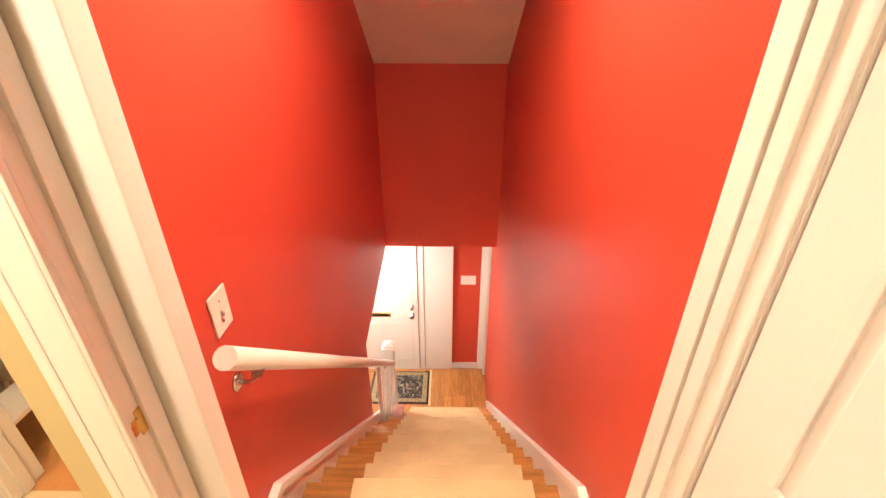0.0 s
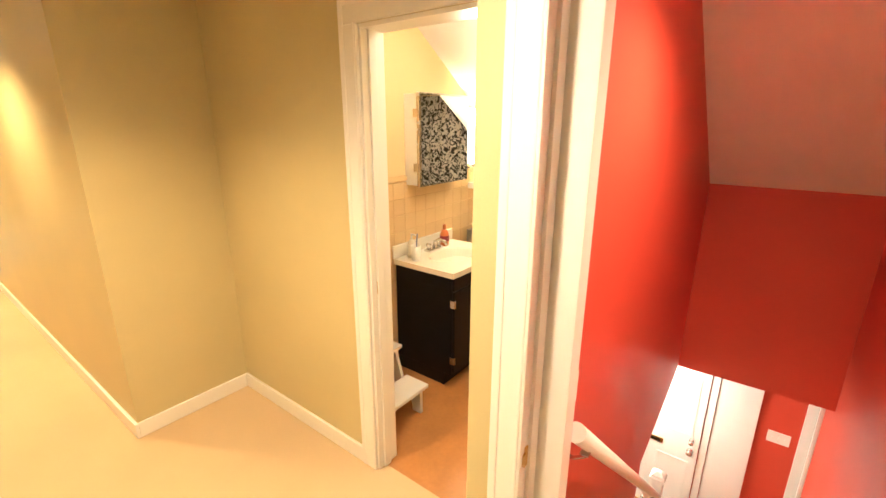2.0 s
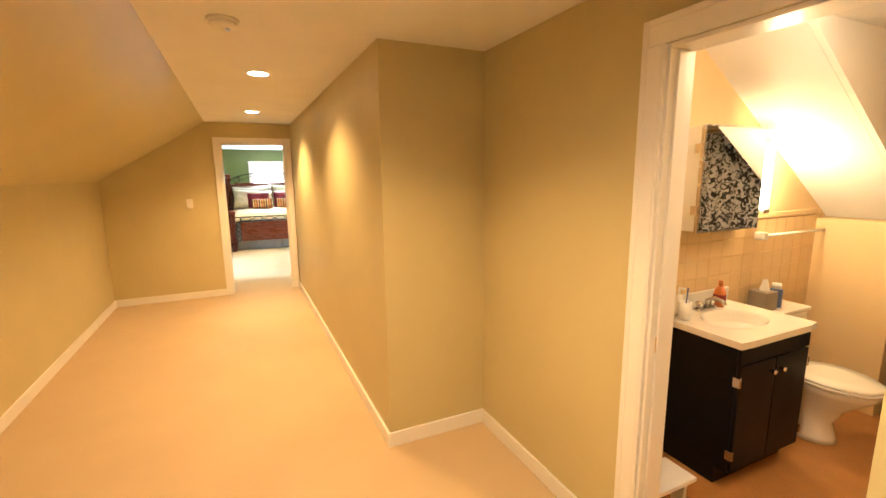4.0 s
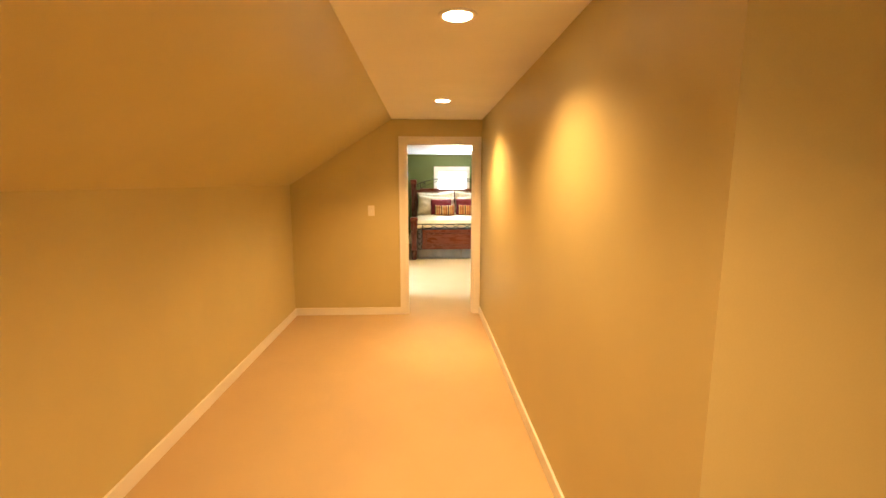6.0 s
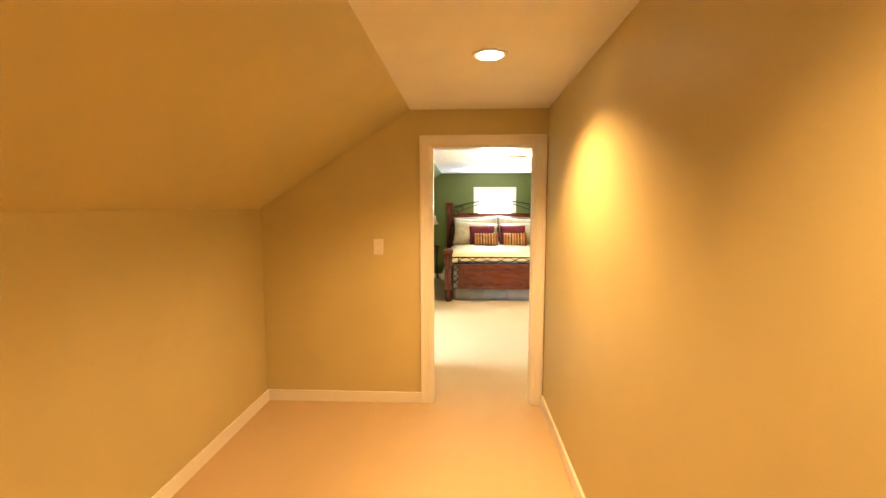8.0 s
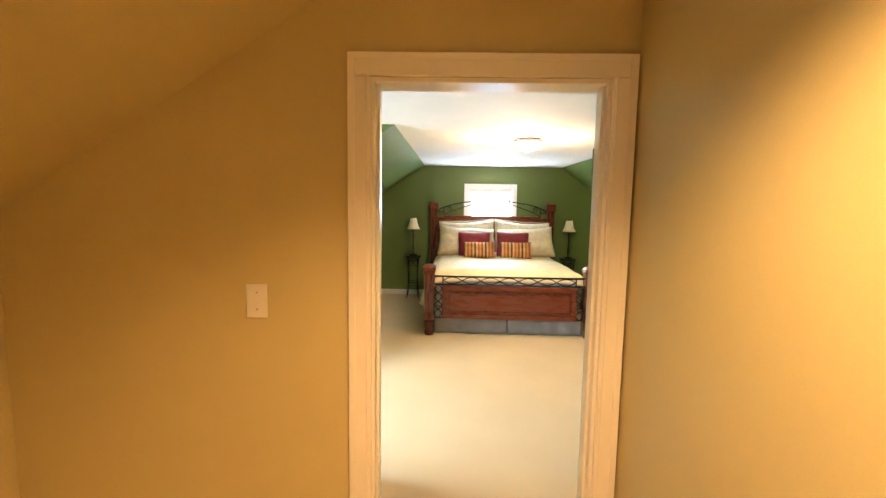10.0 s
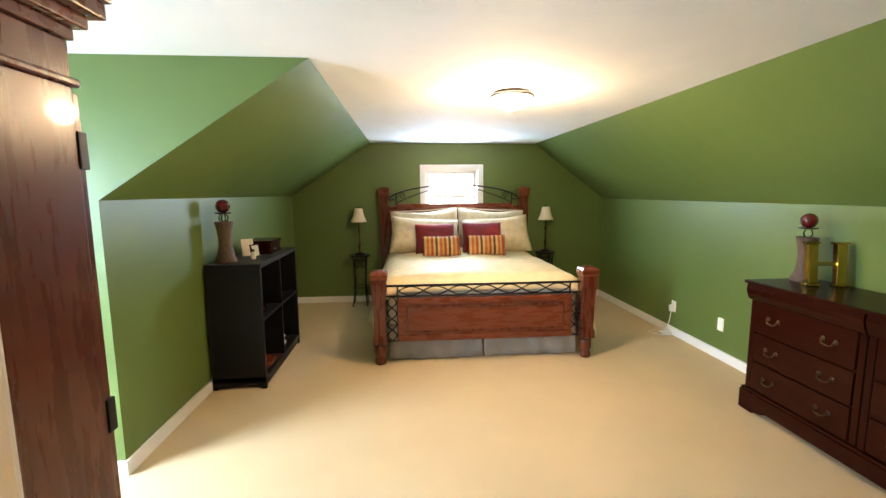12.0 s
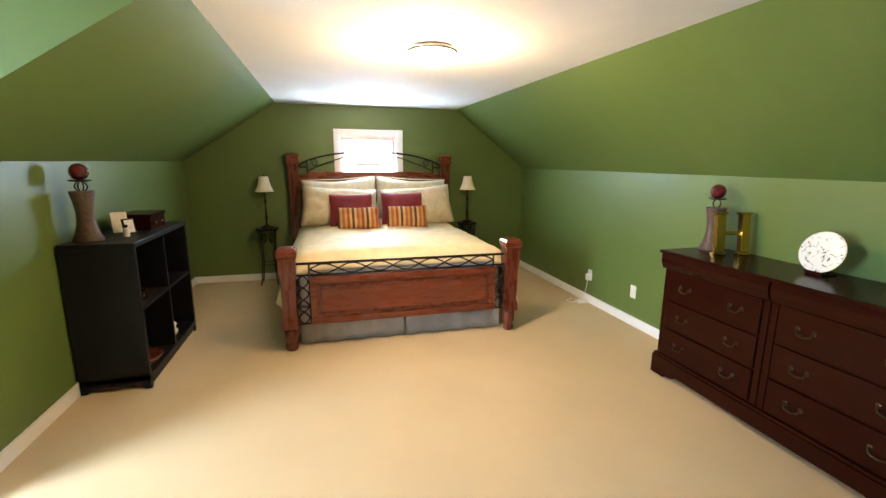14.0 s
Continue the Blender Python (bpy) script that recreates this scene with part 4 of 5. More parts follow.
def cushion(w, h, d, seed=0, dent=0.0):
    """A stuffed pillow standing in the xz plane, centred, with pinched corners and uneven filling."""
    bm = bmesh.new()
    n = 22
    sides = []
    for sgn in (1, -1):
        g = []
        for i in range(n + 1):
            r = []
            for j in range(n + 1):
                u, v = i / n * 2 - 1, j / n * 2 - 1
                e = max(0.0, (1 - u ** 4)) * max(0.0, (1 - v ** 4))
                px = u * w / 2 * (1 - 0.07 * (1 - v * v) * 0 - 0.05 * (1 - abs(v)) * abs(u) ** 6)
                pz = v * h / 2 * (1 - 0.06 * (1 - abs(u)) * abs(v) ** 6)
                th = d / 2 * e ** 0.75 * (1 + 0.22 * noise.noise((u * 2 + seed, v * 2, sgn)))
                r.append((px, -sgn * th, pz + dent * (1 - u * u) * max(v, 0) * -1))
            g.append(r)
        sides.append(g)
    for g in sides:
        vs = [[bm.verts.new(p) for p in r] for r in g]
        for i in range(n):
            for j in range(n):
                bm.faces.new((vs[i][j], vs[i + 1][j], vs[i + 1][j + 1], vs[i][j + 1])).smooth = True
    bmesh.ops.remove_doubles(bm, verts=bm.verts, dist=0.0008)
    bmesh.ops.recalc_face_normals(bm, faces=bm.faces)
    return bm


def piping(w, h, r=0.006):
    pts = []
    for a, b, c, d in ((-1, -1, 1, -1), (1, -1, 1, 1), (1, 1, -1, 1), (-1, 1, -1, -1)):
        for k in range(8):
            f = k / 8
            u, v = a + (c - a) * f, b + (d - b) * f
            pts.append((u * w / 2 * (1 - 0.05 * (1 - abs(v))), 0, v * h / 2 * (1 - 0.06 * (1 - abs(u)))))
    pts.append(pts[0])
    return tube(bmesh.new(), pts, r, 6)


def pillow(name, label, group, w, h, d, mat, m, seed, dent=0.0, pipe=None):
    p = thing(name, label, "pillow", group, m)
    c = part("cover", cushion(w, h, d, seed, dent), mat, p)
    part("piping", piping(w * 0.985, h * 0.985), pipe or mat, c)
    return p


for k, (x, yz) in enumerate(((0.94, 0), (1.85, 0))):
    pillow("sleeping_pillow", "tan patterned king pillow leaning on the headboard", "tan bed pillows", 0.93, 0.56, 0.28, M_PILLOW, pose(x, 5.84, 1.07, -14, -3 + 6 * k, 0), 3 + k, 0.03)
    pillow("sham_pillow", "tan damask pillow in a flanged sham", "tan bed pillows", 0.90, 0.52, 0.30, M_PILLOW, pose(x - 0.02 + 0.06 * k, 5.60, 1.00, -26, 4 - 8 * k, 0), 13 + k, 0.02)
pillow("throw_pillow", "crimson velvet square throw pillow with ruffled edge", "throw pillows", 0.50, 0.40, 0.15, M_CRIMSON, pose(1.045, 5.34, 0.985, -24, 0, 3), 21)
pillow("throw_pillow", "crimson velvet square throw pillow with ruffled edge", "throw pillows", 0.50, 0.40, 0.15, M_CRIMSON, pose(1.645, 5.34, 0.995, -24, 0, -3), 22)
pillow("striped_pillow", "small oblong pillow striped in gold and rust", "striped pillows", 0.47, 0.26, 0.13, M_STRIPE, pose(1.11, 5.13, 0.915, -22, 0, 2), 31, pipe=M_CRIMSON)
pillow("striped_pillow", "small oblong pillow striped in gold and rust", "striped pillows", 0.47, 0.26, 0.13, M_STRIPE, pose(1.665, 5.13, 0.92, -22, 0, -2), 32, pipe=M_CRIMSON)


# ---- nightstands and lamps ----
def nightstand(x, y):
    n = thing("plant_stand", "black iron bedside stand on slender scrolled legs", "side table", "bedside stands", pose(x, y, 0))
    part("top", lathe([(0.15, 0.775), (0.158, 0.782), (0.158, 0.796), (0.15, 0.80)], 28), M_IRON, n)
    part("ring", tube(bmesh.new(), [(0.12 * math.cos(a), 0.12 * math.sin(a), 0.30) for a in [k / 24 * 2 * math.pi for k in range(25)]], 0.006, 6), M_IRON, n)
    for k in range(4):
        a = math.pi / 4 + k * math.pi / 2
        c, s = math.cos(a), math.sin(a)
        part("leg", bar(*[(c * r, s * r, z) for r, z in ((0.14, 0.775), (0.13, 0.60), (0.115, 0.40), (0.12, 0.22), (0.145, 0.06), (0.16, 0.007))], r=0.009), M_IRON, n)
        part("scroll", tube(bmesh.new(), [(c * (0.07 + 0.05 * math.cos(t)), s * (0.07 + 0.05 * math.cos(t)), 0.66 + 0.06 * math.sin(t)) for t in [j / 14 * 2 * math.pi for j in range(15)]], 0.005, 6), M_IRON, n)
    return n


def table_lamp(x, y, z):
    l = thing("table_lamp", "slim dark bronze table lamp with ivory bell shade", "table lamp", "bedside lamps", pose(x, y, z))
    part("base", lathe([(0.075, 0.0), (0.075, 0.012), (0.055, 0.025), (0.02, 0.04)], 24), M_BRONZE, l)
    part("stem", lathe([(0.014, 0.04), (0.010, 0.09), (0.022, 0.13), (0.012, 0.17), (0.009, 0.30), (0.020, 0.34), (0.010, 0.37), (0.008, 0.47)], 16), M_BRONZE, l)
    bm = lathe([(0.108, 0.46), (0.085, 0.51), (0.066, 0.57), (0.054, 0.64)], 28)
    bmesh.ops.delete(bm, geom=[f for f in bm.faces if len(f.verts) > 4], context="FACES_ONLY")
    bmesh.ops.solidify(bm, geom=bm.faces[:], thickness=0.003)
    sh = part("shade", bm, M_SHADE, l, "ivory bell shade")
    part("shade_trim", tube(bmesh.new(), [(0.109 * math.cos(a), 0.109 * math.sin(a), 0.46) for a in [k / 28 * 2 * math.pi for k in range(29)]], 0.004, 6), M_SHADE, sh)
    part("finial", lathe([(0.006, 0.64), (0.012, 0.655), (0.004, 0.67)], 12), M_BRONZE, l)
    return l


for x in (0.03, 2.665):
    nightstand(x, 5.93).scale = (0.9, 0.9, 0.9)
    table_lamp(x, 5.93, 0.72)

# ---- bookcase ----
CX0, CX1, CY0, CY1, CH = -0.88, -0.462, 3.315, 4.43, 1.02
bc = thing("bookcase", "low black laminate cube bookcase, half empty", "bookcase")
part("top", box(CX0, CX1 + 0.005, CY0 - 0.004, CY1 + 0.004, CH - 0.035, CH, 0.003), M_BLACK, bc)
part("bottom", box(CX0, CX1, CY0, CY1, 0.06, 0.095), M_BLACK, bc)
for y in (CY0, CY1 - 0.035):
    s = part("side", prism([(CX0, 0), (CX0, CH - 0.035), (CX1, CH - 0.035), (CX1, 0), (CX1 - 0.04, 0), (CX1 - 0.06, 0.035), (CX0 + 0.06, 0.035), (CX0 + 0.04, 0)], "y", y, y + 0.035), M_BLACK, bc)
part("divider", box(CX0 + 0.01, CX1 - 0.003, (CY0 + CY1) / 2 - 0.012, (CY0 + CY1) / 2 + 0.012, 0.095, CH - 0.035), M_BLACK, bc)
for y0, y1 in ((CY0 + 0.035, (CY0 + CY1) / 2 - 0.012), ((CY0 + CY1) / 2 + 0.012, CY1 - 0.035)):
    part("shelf", box(CX0 + 0.01, CX1 - 0.003, y0, y1, 0.55, 0.575), M_BLACK, bc)
part("back", box(CX0, CX0 + 0.01, CY0 + 0.035, CY1 - 0.035, 0.095, CH - 0.035), M_BLACK, bc)
part("kick", box(CX1 - 0.03, CX1 - 0.012, CY0 + 0.035, CY1 - 0.035, 0.012, 0.06), M_BLACK, bc)

bk = thing("wooden_bowl", "small reddish wooden bowl on the lower shelf", "bowl", m=pose(-0.56, 3.52, 0.096))
part("bowl", lathe([(0.05, 0), (0.09, 0.03), (0.12, 0.07), (0.115, 0.07), (0.08, 0.035), (0.01, 0.02)], 24), M_CHERRY, bk)
tt = thing("trinket", "small white ceramic figurine dish on the lower shelf", "ornament", m=pose(-0.56, 4.10, 0.096))
part("dish", lathe([(0.04, 0), (0.05, 0.03), (0.03, 0.06), (0.045, 0.09), (0.02, 0.12), (0.004, 0.125)], 16), M_CERAMIC, tt)
bx = thing("shelf_box", "small steel-trimmed dark box on the upper shelf", "box", m=pose(-0.58, 3.50, 0.576))
part("case", box(-0.07, 0.07, -0.08, 0.08, 0, 0.07, 0.006), M_MAHOG, bx)
part("clasp", box(0.07, 0.074, -0.012, 0.012, 0.03, 0.05), M_STEEL, bx)


def candle_stand(x, y, z, s=1.0):
    c = thing("candle_holder", "tall waisted rattan candle holder topped by a red ball", "candle holder", "rattan candle holders", pose(x, y, z))
    part("vase", lathe([(0.075, 0), (0.078, 0.012), (0.060, 0.05), (0.046, 0.11), (0.043, 0.17), (0.050, 0.23), (0.062, 0.285), (0.062, 0.293)], 24), M_WICKER, c)
    for k in range(4):
        a = k * math.pi / 2
        part("scroll", tube(bmesh.new(), [(math.cos(a) * (0.018 + 0.014 * math.sin(t)), math.sin(a) * (0.018 + 0.014 * math.sin(t)), 0.294 + 0.05 * t / math.pi) for t in [j / 10 * math.pi for j in range(11)]], 0.004, 6), M_IRON, c)
    part("dish", lathe([(0.01, 0.344), (0.05, 0.349), (0.058, 0.358), (0.05, 0.358), (0.01, 0.352)], 24), M_IRON, c)
    ball = bmesh.new()
    bmesh.ops.create_uvsphere(ball, u_segments=24, v_segments=16, radius=0.048)
    for f in ball.faces:
        f.smooth = True
    part("ball", moved(ball, pose(0, 0, 0.402)), M_BALL, c, "glossy dark red ball")
    return c


candle_stand(-0.765, 3.46, CH).scale = (1.12, 1.12, 1.12)

jw = thing("jewelry_box", "dark red wooden jewelry box with steel knobs", "jewelry box", m=pose(-0.66, 4.06, CH))
part("case", box(-0.11, 0.11, -0.16, 0.16, 0, 0.095, 0.004), M_MAHOG, jw)
part("lid", box(-0.118, 0.118, -0.168, 0.168, 0.0955, 0.122, 0.006), M_MAHOG, jw)
for dy in (-0.07, 0.07):
    part("knob", moved(lathe([(0.006, 0), (0.010, 0.012), (0.004, 0.016)], 10), pose(0.11, dy, 0.045, 0, 90, 0)), M_STEEL, jw)
ph = thing("picture_card", "pale folded card propped upright", "card", m=pose(-0.72, 3.83, CH, -12, 0, 35))
part("front", box(-0.05, 0.05, -0.002, 0.002, 0, 0.15), M_PHOTO, ph)
part("easel", box(-0.015, 0.015, 0.003, 0.006, 0.0, 0.12), M_BLACK, ph)
pf = thing("framed_photo", "small black photo frame standing on the bookcase", "picture frame", m=pose(-0.62, 3.72, CH, -10, 0, 60))
part("frame", box(-0.045, 0.045, -0.006, 0.006, 0, 0.115, 0.003), M_BLACK, pf)
part("picture", box(-0.034, 0.034, -0.0075, -0.0062, 0.012, 0.103), M_PHOTO, pf)
bt = thing("small_bottle", "small pale bottle with dark cap", "bottle", m=pose(-0.60, 3.60, CH))
part("body", lathe([(0.018, 0), (0.020, 0.01), (0.020, 0.055), (0.010, 0.065)], 16), M_PHOTO, bt)
part("cap", lathe([(0.011, 0.0652), (0.011, 0.085)], 14), M_BLACK, bt)

# ---- dresser ----
dr = thing("dresser", "long dark mahogany double dresser with brass bail pulls", "dresser")
GX0, GX1, GY0, GY1, GH = 3.12, 3.57, 1.09, 2.675, 0.94
part("carcass", box(GX0 + 0.012, GX1, GY0, GY1, 0.13, GH - 0.14, 0.004), M_MAHOG, dr)
part("top", box(GX0 - 0.045, GX1 + 0.005, GY0 - 0.03, GY1 + 0.03, GH - 0.022, GH, 0.007), M_MAHOG, dr)
# cushion-moulded frieze drawers under the top
for y0, y1 in ((GY0 - 0.012, (GY0 + GY1) / 2 - 0.006), ((GY0 + GY1) / 2 + 0.006, GY1 + 0.012)):
    prof = [(GX0 + 0.01, GH - 0.14), (GX0 - 0.012, GH - 0.135), (GX0 - 0.030, GH - 0.095), (GX0 - 0.036, GH - 0.06), (GX0 - 0.030, GH - 0.0225), (GX0 + 0.02, GH - 0.0225), (GX0 + 0.02, GH - 0.14)]
    part("frieze_drawer", prism(prof, "y", y0, y1), M_MAHOG, dr)
part("side_frieze", box(GX0 + 0.021, GX1, GY0 - 0.01, GY1 + 0.01, GH - 0.139, GH - 0.0225, 0.003), M_MAHOG, dr)
basep = [(GY0 - 0.02, 0.0), (GY0 - 0.02, 0.14), (GY1 + 0.02, 0.14), (GY1 + 0.02, 0.0), (GY1 - 0.10, 0.0), (GY1 - 0.13, 0.018), (GY1 - 0.17, 0.02), (GY1 - 0.22, 0.045), (GY0 + 0.22, 0.045), (GY0 + 0.17, 0.02), (GY0 + 0.13, 0.018), (GY0 + 0.10, 0.0)]
ap = part("plinth", prism(basep, "x", GX0 - 0.022, GX0 + 0.005), M_MAHOG, dr)
part("plinth_moulding", box(GX0 - 0.016, GX0 + 0.011, GY0 - 0.016, GY1 + 0.016, 0.1405, 0.162, 0.006), M_MAHOG, ap)
for y in (GY0 - 0.02, GY1 - 0.005):
    part("plinth_end", box(GX0 + 0.0055, GX1, y, y + 0.025, 0, 0.13), M_MAHOG, ap)
DZ = [(0.17, 0.365), (0.377, 0.572), (0.584, 0.80)]
ym = (GY0 + GY1) / 2
for y0, y1 in ((GY0 + 0.05, ym - 0.05), (ym + 0.05, GY1 - 0.05)):
    for z0, z1 in DZ:
        d = part("drawer", box(GX0 - 0.006, GX0 + 0.0115, y0, y1, z0, z1, 0.004), M_MAHOG, dr)
        for yy in (y0 + (y1 - y0) * 0.22, y0 + (y1 - y0) * 0.78):
            zc = (z0 + z1) / 2 + 0.01
            part("bail_pull", bar((GX0 - 0.008, yy - 0.04, zc), (GX0 - 0.022, yy - 0.04, zc - 0.004), (GX0 - 0.026, yy - 0.032, zc - 0.022), (GX0 - 0.028, yy, zc - 0.030), (GX0 - 0.026, yy + 0.032, zc - 0.022), (GX0 - 0.022, yy + 0.04, zc - 0.004), (GX0 - 0.008, yy + 0.04, zc), r=0.0045, n=6), M_BRONZE, d, "antique brass bail pull")
            for s in (-1, 1):
                part("rosette", moved(lathe([(0.014, 0), (0.012, 0.003), (0.005, 0.005)], 12), pose(GX0 - 0.006, yy + s * 0.04, zc, 0, -90, 0)), M_BRONZE, d)
for y0, y1 in ((GY0 + 0.004, GY0 + 0.044), (ym - 0.042, ym - 0.004), (ym + 0.004, ym + 0.042), (GY1 - 0.044, GY1 - 0.004)):
    part("stile", box(GX0 - 0.002, GX0 + 0.0118, y0, y1, 0.163, GH - 0.141, 0.004), M_MAHOG, dr)

candle_stand(3.425, 2.60, GH).scale = (1.04, 1.04, 1.04)

# gold letter H on the dresser
hh = thing("letter_ornament", "gilded metal letter H standing on the dresser", "ornament", m=pose(3.41, 2.43, GH, -6, 0, -14) @ Matrix.Scale(1.12, 4))


def hbar(x0, x1, y0, y1, z0, z1):
    return box(x0, x1, y0, y1, z0, z1, 0.004)


for x in (-0.075, 0.075):
    pst = part("post", hbar(x - 0.025, x + 0.025, -0.022, 0.022, 0.014, 0.245), M_BRASS, hh)
    part("foot_serif", hbar(x - 0.038, x + 0.038, -0.024, 0.026, 0, 0.0138), M_BRASS, pst)
    part("head_serif", hbar(x - 0.038, x + 0.038, -0.022, 0.022, 0.2452, 0.258), M_BRASS, pst)
part("crossbar", hbar(-0.05, 0.05, -0.013, 0.013, 0.120, 0.142), M_BRASS, hh)

pl = thing("china_plate", "white china plate printed with a grey landscape, on a stand", "plate", m=pose(3.42, 1.87, GH + 0.012, 0, 0, 0) @ pose(0, 0, 0.115, 0, -72, 0) @ Matrix.Scale(0.88, 4))
part("plate", lathe([(0.05, -0.008), (0.06, -0.010), (0.085, -0.004), (0.130, 0.010), (0.135, 0.013), (0.130, 0.014), (0.085, 0.000), (0.01, -0.003)], 40), M_CERAMIC, pl)
part("printed_rim", lathe([(0.128, 0.0145), (0.127, 0.0152), (0.090, 0.0035), (0.091, 0.0028)], 40), M_CHINA, pl)
part("printed_scene", lathe([(0.078, 0.0008), (0.076, 0.0018), (0.004, 0.0010)], 32), blotches("china_scene", (0.10, 0.10, 0.09), (0.42, 0.41, 0.35), 22, 0.5, rough=0.12, detail=5, soft=0.2), pl)
ps = thing("plate_stand", "dark wooden easel plate stand", "plate stand", m=pose(3.43, 1.87, GH))
part("foot", box(-0.06, 0.06, -0.045, 0.045, 0.0005, 0.010, 0.003), M_MAHOG, ps)
part("lip", box(-0.062, -0.052, -0.045, 0.045, 0.0105, 0.024), M_MAHOG, ps)
part("prop", bar((0.05, 0, 0.01), (0.088, 0, 0.16), r=0.006), M_MAHOG, ps)

# ---- armoire ----
ar = thing("armoire", "tall cherry armoire with crown moulding and dark hinges", "armoire")
AX0, AX1, AY0, AY1, AH = -1.12, -0.045, 0.28, 0.92, 1.90
part("carcass", box(AX0, AX1, AY0, AY1, 0.10, AH, 0.004), M_CHERRYZ, ar)
part("plinth", box(AX0 - 0.02, AX1 + 0.02, AY0, AY1 + 0.02, 0, 0.12, 0.008), M_CHERRY, ar)
cro = part("crown", boxes((AX0 - 0.012, AX1 + 0.012, AY0, AY1 + 0.012, AH - 0.10, AH - 0.08), (AX0 - 0.010, AX1 + 0.010, AY0, AY1 + 0.010, AH + 0.0005, AH + 0.03), (AX0 - 0.03, AX1 + 0.03, AY0, AY1 + 0.03, AH + 0.03, AH + 0.06), (AX0 - 0.055, AX1 + 0.055, AY0, AY1 + 0.055, AH + 0.06, AH + 0.10), (AX0 - 0.065, AX1 + 0.065, AY0, AY1 + 0.065, AH + 0.10, AH + 0.125), bevel=0.006), M_CHERRY, ar)
xm = (AX0 + AX1) / 2
for x0, x1, hx in ((AX0 + 0.02, xm - 0.003, AX0 + 0.02), (xm + 0.003, AX1 - 0.004, AX1 - 0.004)):
    d = part("door", box(x0, x1, AY1 + 0.001, AY1 + 0.022, 0.14, AH - 0.11, 0.004), M_CHERRYZ, ar)
    part("door_panel", box(x0 + 0.08, x1 - 0.08, AY1 + 0.022, AY1 + 0.030, 0.25, AH - 0.22, 0.006), M_CHERRY, d)
    for z in (0.98, 1.62):
        part("hinge", box(hx - 0.006, hx + 0.008, AY1 - 0.004, AY1 + 0.025, z, z + 0.085, 0.003), M_IRON, d, "dark hinge leaf")

# ---- bathroom ----
va = thing("vanity", "black painted bathroom vanity with steel hinges and knobs", "vanity")
VX0, VX1, VY0, VY1 = 2.72, 3.31, -5.27, YW - 0.002
part("carcass", box(VX0, VX1, VY0 + 0.002, VY1, 0.09, 0.68, 0.003), M_BLACK, va)
for x in (VX0, VX1 - 0.018):
    part("side_panel", box(x, x + 0.018, VY0 + 0.002, VY1, 0.6805, 0.765), M_BLACK, va)
part("toe_kick", box(VX0 + 0.003, VX1 - 0.003, VY0 + 0.06, VY1, 0, 0.09), M_BLACK, va)
part("apron", box(VX0, VX1, VY0 - 0.016, VY0, 0.675, 0.765, 0.003), M_BLACK, va)
for x0, x1, hx, kx in ((VX0 + 0.005, (VX0 + VX1) / 2 - 0.003, VX0 + 0.004, (VX0 + VX1) / 2 - 0.04), ((VX0 + VX1) / 2 + 0.003, VX1 - 0.005, VX1 - 0.004, (VX0 + VX1) / 2 + 0.04)):
    d = part("door", box(x0, x1, VY0 - 0.018, VY0, 0.11, 0.665, 0.004), M_BLACK, va)
    part("knob", moved(lathe([(0.006, 0), (0.006, 0.012), (0.014, 0.018), (0.012, 0.026), (0.003, 0.028)], 14), pose(kx, VY0 - 0.018, 0.60, 90, 0, 0)), M_STEEL, d, "brushed steel knob")
    for z in (0.17, 0.56):
        part("hinge", box(hx - 0.006, hx + 0.012, VY0 - 0.021, VY0 + 0.012, z, z + 0.05, 0.002), M_STEEL, d)
ct = thing("sink_counter", "cream cultured marble counter with moulded sink bowl", "countertop")
bm = bmesh.new()
sx, sy, srx, sry = 3.02, -5.06, 0.20, 0.14
TX0, TX1, TY0, TY1 = VX0 - 0.03, VX1 + 0.03, VY0 - 0.035, VY1
N = 40
outer, inner, rings = [], [], []
for k in range(N):
    a = 2 * math.pi * k / N
    c, s = math.cos(a), math.sin(a)
    hx = (TX1 - sx if c > 0 else sx - TX0)
    hy = (TY1 - sy if s > 0 else sy - TY0)
    t = min(hx / abs(c) if abs(c) > 1e-6 else 9, hy / abs(s) if abs(s) > 1e-6 else 9)
    outer.append((sx + c * t, sy + s * t))
rows = [[bm.verts.new((x, y, 0.7655)) for x, y in outer], [bm.verts.new((x, y, 0.80)) for x, y in outer]]
for f, z in ((1.0, 0.80), (0.94, 0.788), (0.80, 0.74), (0.55, 0.705), (0.12, 0.695)):
    rows.append([bm.verts.new((sx + math.cos(2 * math.pi * k / N) * srx * f, sy + math.sin(2 * math.pi * k / N) * sry * f, z)) for k in range(N)])
for a, b in zip(rows, rows[1:]):
    for k in range(N):
        bm.faces.new((a[k], a[(k + 1) % N], b[(k + 1) % N], b[k]))
bm.faces.new(rows[-1])
part("counter", bm, M_CERAMIC, ct)
part("backsplash", box(TX0, TX1, VY1 - 0.02, VY1, 0.801, 0.885, 0.004), M_CERAMIC, ct)
fa = thing("faucet", "chrome two-handle sink faucet", "faucet", m=pose(sx, -4.89, 0.8005))
part("base", box(-0.08, 0.08, -0.022, 0.022, 0, 0.018, 0.006), M_STEEL, fa)
part("spout", bar((0, 0, 0.018), (0, -0.01, 0.06), (0, -0.05, 0.085), (0, -0.10, 0.075), (0, -0.115, 0.055), r=0.011), M_STEEL, fa)
for s in (-1, 1):
    part("handle", lathe([(0.016, 0.018), (0.012, 0.03), (0.020, 0.045), (0.018, 0.055), (0.004, 0.058)], 14, s * 0.055, 0), M_STEEL, fa)
gl = thing("drinking_glass", "clear glass tumbler holding a toothbrush", "glass", m=pose(2.76, -4.95, 0.8005))
